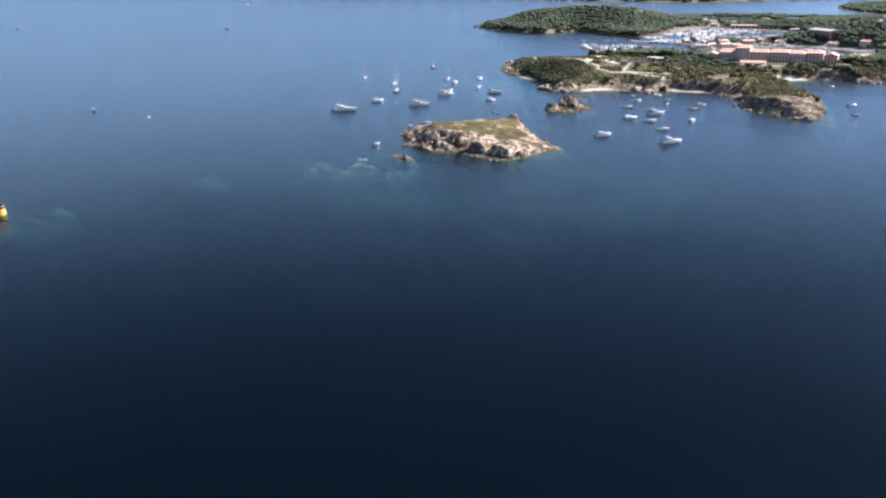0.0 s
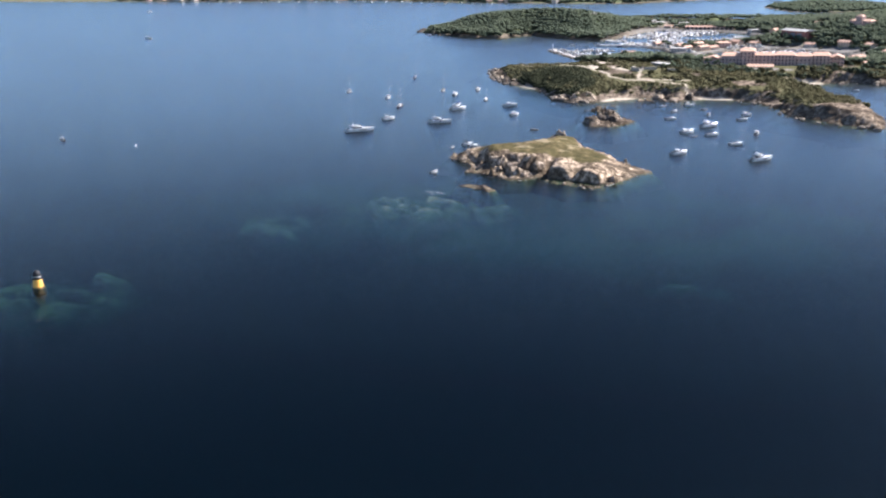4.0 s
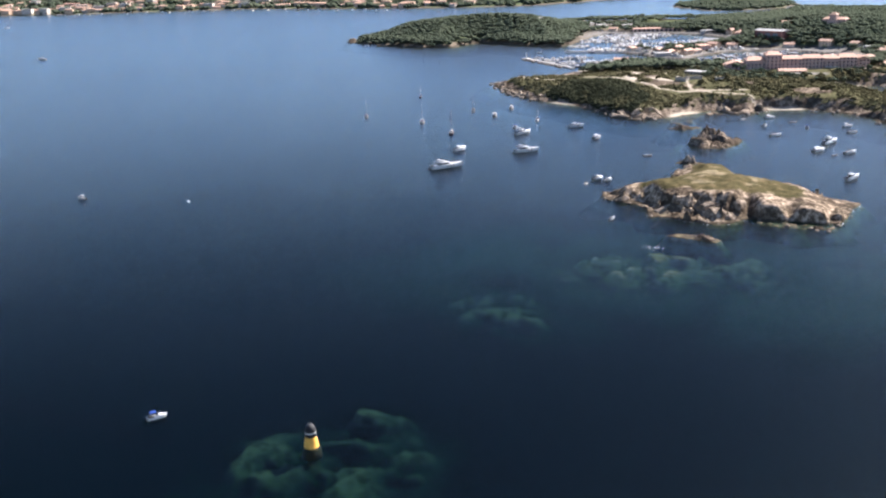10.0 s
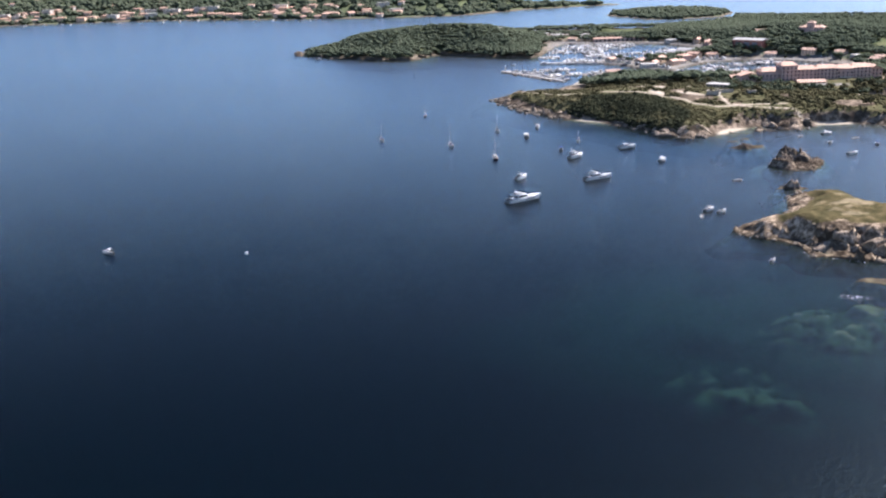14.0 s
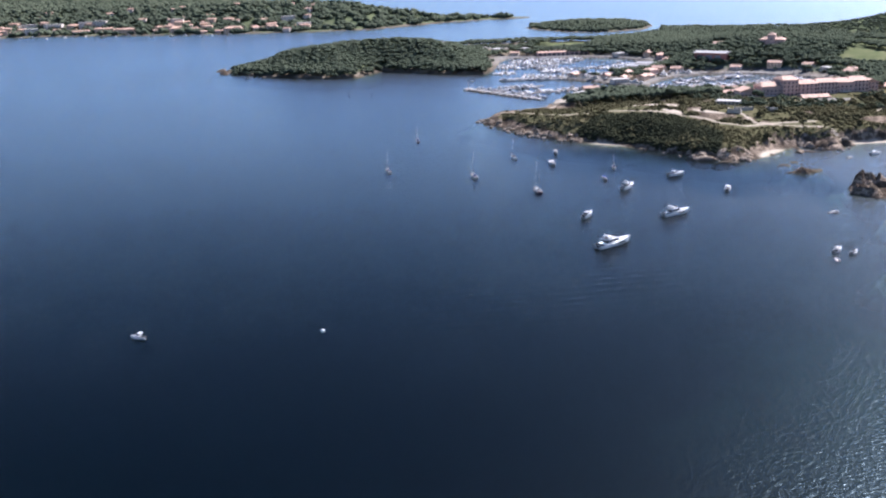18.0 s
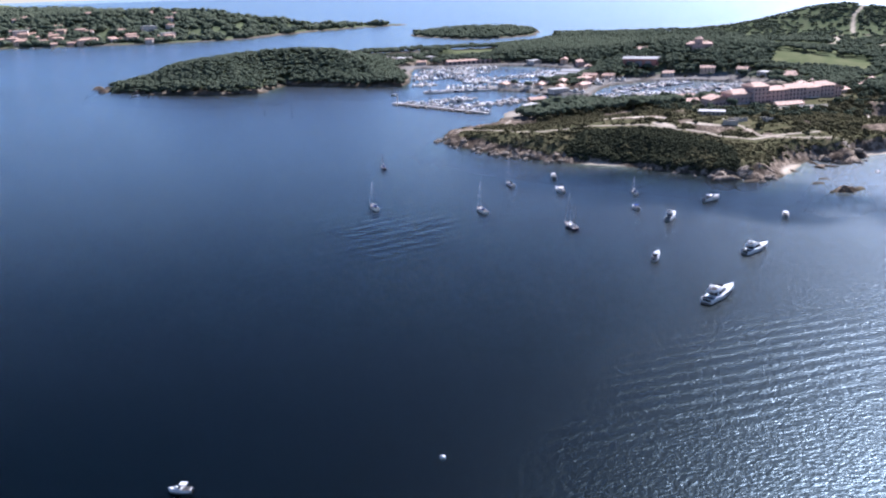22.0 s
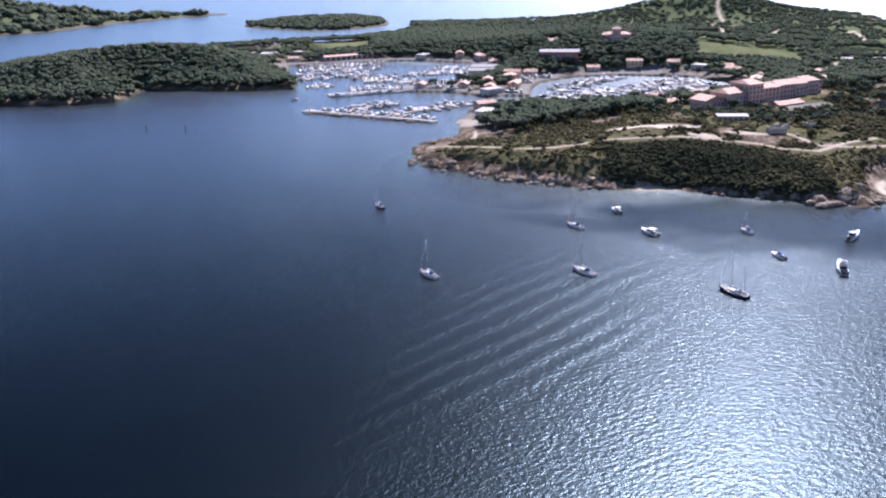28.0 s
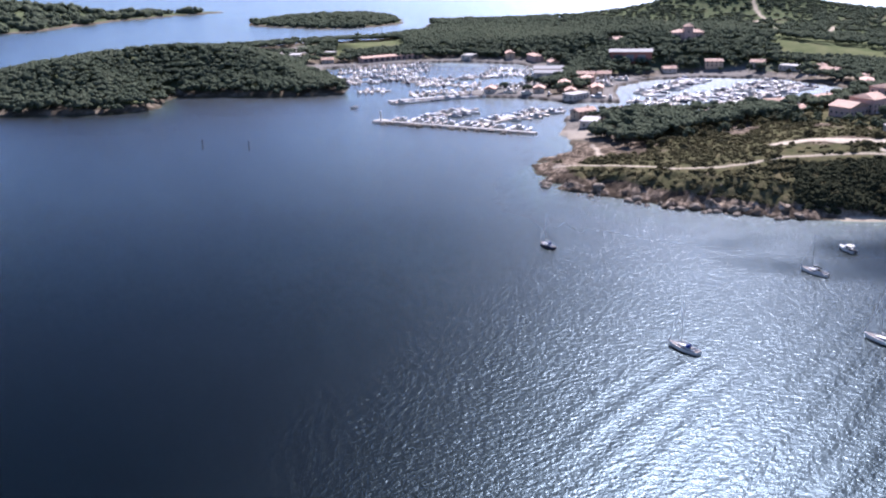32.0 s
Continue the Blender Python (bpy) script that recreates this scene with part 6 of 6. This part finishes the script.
def stuff(name, me, label, category):
    return tagged(new(name, me), label, category, kind="stuff")


# pine woods on the hills and on the wooded point
x, y = spots(-660, 660, 1000, 1800, 5.0, 31)
d = inland(x, y, COAST)
wood = (d > np.where(x < -330, 2.0, 7.0)) & keep_clear(x, y)
dens = np.where(x < -330, 0.96, np.where(x < 40, 0.95, np.where(x < 220, 0.5, 0.3))) + 0.5 * fbm(x, y, 60, 3, 77)
dens = np.where((quay_mask(x, y) > 0.5) & (d < 20), dens - 0.8, dens)
dens = np.where((y < 1060) & (x > -60), dens - 0.15, dens)
dens = np.where((x < -230) & (x > -345) & (y > 1470) & (y < 1650), dens - 0.65, dens)
wood &= (x > -634 + 10 * fbm(x, y, 12, 2, 78)) & ((x > -322) | (y > 1060))
wood &= np.random.RandomState(8).uniform(0, 1, x.shape) < dens
x, y = x[wood], y[wood]
z = land_z(x, y)
g = np.random.RandomState(9)
rad = g.uniform(2.7, 4.0, len(x)) * np.where(x > 200, 0.85, 1.0)
hgt = g.uniform(5.0, 6.3, len(x)) * np.where(x > 200, 0.45, 1.0) * np.where(x < -585, 0.55, 0.95)
c, s = crowns(x, y, z, rad, hgt, 9, 10, 0.3)
s = s * 1.5
stuff("pine_wood", clump_mesh("pine_wood", c, s, M_PINE, 11), "dense dark green pine wood on the hills", "trees")

# lower, looser trees between the cove and the hotel
x, y = spots(-225, -20, 885, 1004, 5.2, 33)
d = inland(x, y, COAST)
ok = (d > 7) & keep_clear(x, y) & (np.random.RandomState(34).uniform(0, 1, x.shape) < 0.5 + 0.9 * fbm(x, y, 30, 3, 35))
x, y = x[ok], y[ok]
g = np.random.RandomState(36)
rad = g.uniform(1.8, 3.4, len(x))
c, s = crowns(x, y, land_z(x, y), rad, rad * g.uniform(0.9, 1.4, len(x)), 14, 37, 0.7)
stuff("garden_trees", clump_mesh("garden_trees", c, s, M_PINE, 38), "loose green trees below the hotel", "trees")

# scrub on the headland
x, y = spots(-405, -20, 690, 1040, 2.5, 41)
z = land_z(x, y)
veg = land_veg(x, y, z)
lush = 0.55 + 0.8 * fbm(x, y, 45, 4, 43) + 0.5 * smooth(950, 1010, y) + 0.5 * bump_at(x, y, -300, 850, 30, 55, 35) + 0.25 * smooth(-230, -100, x)
ok = (veg > 0.35) & keep_clear(x, y) & (to_line(x + 1.8, y + 2.2, PATHS[0]) > 3.6) & (np.random.RandomState(12).uniform(0, 1, x.shape) < lush)
x, y, z = x[ok], y[ok], z[ok]
g = np.random.RandomState(13)
rad = g.uniform(0.8, 1.9, len(x)) * (1 + 0.7 * (fbm(x, y, 30, 3, 44) > 0.15))
c, s = crowns(x, y, z - 0.3, rad, rad * g.uniform(0.35, 0.75, len(x)), 10, 14, 0.7)
stuff("scrub", clump_mesh("scrub", c, s * 1.25, M_SCRUB, 15), "olive-green coastal scrub covering the headland", "scrub")

# the dark thicket on the steep slope below the headland's top
THICKET = [(-334, 890), (-316, 883), (-302, 874), (-288, 862), (-277, 843), (-272, 815), (-284, 788), (-303, 803), (-318, 828), (-333, 851), (-352, 868)]
x, y = spots(-355, -260, 780, 900, 1.7, 45)
d = inland(x, y, COAST)
ok = (inland(x, y, THICKET) > 3 * fbm(x, y, 14, 3, 50)) & (d > 4) & keep_clear(x, y) & (to_line(x, y, PATHS[0]) > 3.2) & (np.random.RandomState(46).uniform(0, 1, x.shape) < 0.9)
x, y = x[ok], y[ok]
g = np.random.RandomState(47)
rad = g.uniform(1.0, 1.8, len(x))
c, s = crowns(x, y, land_z(x, y), rad, rad * g.uniform(0.5, 0.9, len(x)), 12, 48, 0.7)
stuff("thicket", clump_mesh("thicket", c, s * 1.45, M_OAK, 49), "dense dark green thicket on the steep slope", "thicket")

# low scrub over the far shore and the far island
x, y = spots(-1900, -80, 2100, 2900, 17, 51)
d = inland(x, y, FAR)
ok = (d > 12) & (np.random.RandomState(16).uniform(0, 1, x.shape) < np.where(d < 120, 0.72, 0.95))
xf, yf = x[ok], y[ok]
zf = far_z(xf, yf)
x, y = spots(-180, 70, 1810, 2070, 8, 53)
ok = inland(x, y, FARISLE) > 8
xf, yf, zf = np.r_[xf, x[ok]], np.r_[yf, y[ok]], np.r_[zf, isle_z(x[ok], y[ok])]
g = np.random.RandomState(17)
rad = g.uniform(7, 12, len(xf)) * np.where(yf < 2075, 0.55, 1)
c, s = crowns(xf, yf, zf, rad, rad * 0.5, 10, 18, 0.35)
s = s * 1.5
stuff("far_wood", clump_mesh("far_wood", c, s, M_PINE, 19), "blue-green woods along the far shore", "trees")

# single pines and evergreen trees round the hotel, the headland and the harbour


def tree_kind(name, label, category, R, H, seed, material, count=70, flat=0.6):
    root = thing(name, label, category, "single trees")
    g = random.Random(seed)
    top = (g.uniform(-0.5, 0.5), g.uniform(-0.5, 0.5), H - R * 0.5)
    runs = [([(0, 0, -1.0), (0.08, 0.05, H * 0.3), (top[0] * 0.6, top[1] * 0.6, H * 0.6), top], 0.2)]
    for k in range(5):
        a = 2 * math.pi * k / 5 + g.uniform(-0.4, 0.4)
        runs.append(([(top[0] * 0.5, top[1] * 0.5, H * 0.5), (R * 0.4 * math.cos(a), R * 0.4 * math.sin(a), H * 0.66), (R * 0.75 * math.cos(a), R * 0.75 * math.sin(a), H * 0.8)], 0.08))
    verts, faces = [], []
    for pts, r in runs:
        v, f = tube_data(pts, r, 6)
        faces += [tuple(i + len(verts) for i in q) for q in f]
        verts += v
    mesh_ob("trunk", verts, faces, M_BARK, root, "brown forked trunk")
    c, s = crowns(arr(0), arr(0), arr(0), arr(R), arr(H), count, seed, flat)
    crown = new("crown", clump_mesh("crown", c, s * 0.8, material, seed + 1))
    crown.parent = root
    return root


tree_types = [tree_kind("pine_tree", "dark green umbrella pine with a spreading crown", "tree", 4.0, 8.0, 61, M_PINE),
              tree_kind("pine_tree", "tall dark green pine with a rounded crown", "tree", 3.2, 9.0, 63, M_PINE, 80, 1.0),
              tree_kind("evergreen_oak", "low olive-green evergreen oak", "tree", 3.0, 4.6, 65, M_SCRUB, 70, 0.9)]
x, y = spots(-400, -10, 780, 1062, 11, 71)
z, d = land_z(x, y), inland(x, y, COAST)
want = 0.03 + 0.85 * smooth(955, 1005, y) * smooth(-352, -335, x) + 0.5 * smooth(-240, -90, x) * smooth(880, 930, y) + 0.05 * (fbm(x, y, 40, 3, 72) > 0.1)
ok = (d > 9) & ((x > -325) | ((y > 985) & (x > -342))) & keep_clear(x, y) & (np.random.RandomState(73).uniform(0, 1, x.shape) < want) & (z > 2.2)
trees = list(zip(x[ok], y[ok], z[ok]))[:170]
first = set()
g = random.Random(74)
for tx, ty, tz in trees:
    k = g.choice((0, 1, 2, 2)) if ty > 940 else 2
    m = pose(tx, ty, tz, 0, 0, g.uniform(0, 360)) @ Matrix.Diagonal((*[g.uniform(0.6, 1.0)] * 3, 1))
    if k in first:
        ob = copy_thing(tree_types[k], m)
        ob.matrix_basis = m
    else:
        tree_types[k].matrix_world = m
        first.add(k)

# trees along the quays and between the harbour houses
x, y = spots(-330, -10, 1000, 1300, 12, 75)
d = inland(x, y, COAST)
ok = (d > 7) & (d < 48) & (quay_mask(x, y) > 0.3) & (np.random.RandomState(76).uniform(0, 1, x.shape) < 0.42)
for hx, hy, ha, k in SPOTS:
    ok &= np.hypot(x - hx, y - hy) > 9
for tx, ty in list(zip(x[ok], y[ok]))[:110]:
    m = pose(tx, ty, ground_at(tx, ty), 0, 0, g.uniform(0, 360)) @ Matrix.Diagonal((*[g.uniform(0.5, 0.85)] * 3, 1))
    copy_thing(tree_types[g.choice((0, 1, 2, 2))], m).matrix_basis = m

# boulders at the foot of the cliffs
for k in range(110):
    i = rb.randrange(len(WEST) - 2)
    u = rb.random()
    bx = WEST[i][0] * (1 - u) + WEST[i + 1][0] * u + rb.uniform(-4, 4)
    by = WEST[i][1] * (1 - u) + WEST[i + 1][1] * u + rb.uniform(-4, 4)
    if beach_mask(arr(bx), arr(by))[0] < 0.25:
        ob = boulder("shore_boulder", bx, by, max(-0.2, ground_at(bx, by) - 0.2), rb.uniform(0.8, 2.9), k * 1.7)
        tagged(ob, "weathered brown boulder at the water's edge", "boulder", "shore boulders")
for k in range(40):
    i = rb.randrange(len(ISLET) - 1)
    u = rb.random()
    bx = ISLET[i][0] * (1 - u) + ISLET[i + 1][0] * u + rb.uniform(-2, 2)
    by = ISLET[i][1] * (1 - u) + ISLET[i + 1][1] * u + rb.uniform(-2, 2)
    boulder("boulder", bx, by, max(-0.2, float(islet_z(arr(bx), arr(by))[0]) - 0.2), rb.uniform(0.5, 1.6), k * 2.3, islet)


def rock_block(x, y, z, r, seed, parent):
    """A big weathered block, split along flat faces."""
    bm = bmesh.new()
    bmesh.ops.create_icosphere(bm, subdivisions=3, radius=1)
    g = random.Random(seed)
    cuts = [(Vector((g.uniform(-1, 1), g.uniform(-1, 1), g.uniform(-0.2, 1))).normalized(), g.uniform(0.45, 0.78)) for _ in range(9)]
    sx, sy, sz = g.uniform(1.0, 1.7), g.uniform(0.9, 1.2), g.uniform(0.65, 0.9)
    for v in bm.verts:
        for n, lim in cuts:
            over = v.co.dot(n) - lim
            if over > 0:
                v.co -= n * over * 0.98
        v.co *= 1 + 0.06 * noise.noise(v.co * 4 + Vector((seed, 0, 0)))
        v.co = Vector((v.co.x * r * sx, v.co.y * r * sy, v.co.z * r * sz))
    ob = part("rock_block", bm, M_BLOCK, parent)
    ob.matrix_local = pose(x, y, z, g.uniform(-12, 12), g.uniform(-12, 12), g.uniform(0, 360))
    return ob


def block_material():
    mt = Mat("cracked_rock")
    col = mt.ramp(mt.noise(0.5, 7, 0.62), (0.3, (0.07, 0.052, 0.036)), (0.5, (0.19, 0.15, 0.112)), (0.68, (0.45, 0.37, 0.28)))
    col = mt.mix(mt.step(mt.noise(1.1, 7, 0.65), 0.47, 0.36), col, (0.05, 0.04, 0.03))
    sep = mt.n("ShaderNodeSeparateXYZ")
    mt.put(sep.inputs[0], mt.n("ShaderNodeNewGeometry").outputs["Position"])
    col = mt.mix(mt.math('MULTIPLY', mt.step(sep.outputs[2], 1.3, 0.5), 0.8), col, (0.03, 0.026, 0.02))
    return mt.set(col, 0.95, 0, mt.bump(mt.noise(1.2, 8, 0.65), 0.8, 0.5), 0.0)


M_BLOCK = block_material()
BLOCKS = [(-303, 552, 4.2), (-299, 547, 4.0), (-296, 555, 4.4), (-286, 524, 3.8), (-282, 520, 4.6), (-276, 523, 5.2), (-270, 520, 4.6),
          (-264, 516, 4.4), (-259, 516, 4.8), (-254, 518, 4.2), (-272, 528, 4.4), (-263, 524, 4.8), (-280, 529, 4.0), (-250, 523, 3.4), (-206, 521, 2.6), (-201, 532, 2.8), (-208, 512, 2.4), (-262, 617, 2.6), (-269, 609, 2.4)]
for k, (bx, by, br) in enumerate(BLOCKS):
    br *= 0.6 if bx < -293 or bx > -215 else 0.9
    rock_block(bx, by, float(islet_z(arr(bx), arr(by))[0]) - 0.8 * br, br * 1.45, 100 + k, islet)

# the rocky point and the domed rocks on both sides of the headland's beach
POINT = [(-300, 789, 4.5), (-294, 782, 5.5), (-286, 778, 5.5), (-278, 780, 4.8), (-271, 787, 4.5), (-283, 789, 5.5), (-292, 792, 4.5), (-250, 787, 2.8), (-233, 791, 4.6), (-225, 792, 5.6),
         (-216, 795, 5.6), (-207, 798, 5.0), (-219, 803, 5.8), (-228, 801, 5.0), (-343, 862, 3.6), (-356, 874, 3.2), (-366, 884, 3.6), (-375, 896, 3.4), (-383, 910, 3.6), (-389, 925, 3.4), (-394, 940, 3.8), (-399, 955, 3.8)]
for k, (bx, by, br) in enumerate(POINT):
    rock_block(bx, by, max(ground_at(bx, by), 0.0) - 0.45 * br, br * 1.25, 300 + k, headland)

# broken white surf at the foot of the rocks
g = random.Random(301)
foam_v, foam_f = [], []


def foam_patch(x, y, r, turn, z):
    n, k = 9, len(foam_v)
    for i in range(n):
        a = 2 * math.pi * i / n
        q = r * g.uniform(0.45, 1.1)
        u, v = q * math.cos(a), 0.38 * q * math.sin(a)
        foam_v.append((x + u * math.cos(turn) - v * math.sin(turn), y + u * math.sin(turn) + v * math.cos(turn), z))
    foam_f.append(tuple(range(k, k + n)))


for line, share in ((WEST[4:22], 2.0), (ISLET[:19], 2.6)):
    for (ax, ay), (bx, by) in zip(line, line[1:]):
        L, turn = math.hypot(bx - ax, by - ay), math.atan2(by - ay, bx - ax)
        for _ in range(int(L / share)):
            u = g.random()
            x, y = ax + u * (bx - ax), ay + u * (by - ay)
            fn, out = (islet_z, ISLET) if line[0] in ISLET else (land_z, COAST)
            off = next((o for o in (0, 1, 2, 3, 4, 5, 6) if float(fn(arr(x + o * math.sin(turn)), arr(y - o * math.cos(turn)))[0]) < -0.3), None)
            if off is not None and fbm(arr(x), arr(y), 18, 2, 99)[0] > -0.05:
                foam_patch(x + off * math.sin(turn), y - off * math.cos(turn), g.uniform(0.25, 0.8), turn + g.uniform(-0.3, 0.3), 0.02 + 0.02 * g.random())
for _ in range(45):
    foam_patch(-290 + g.gauss(0, 2.6), 473 + g.gauss(0, 1.5), g.uniform(0.12, 0.5), 0.5 + g.uniform(-0.4, 0.4), 0.02 + 0.02 * g.random())
surf = mesh_ob("surf_foam", foam_v, foam_f, plain("sea_foam", (0.5, 0.53, 0.54), 0.8, 0, 0.2, 3.0))
tagged(surf, "broken white surf along the rocks", "surf", kind="stuff")
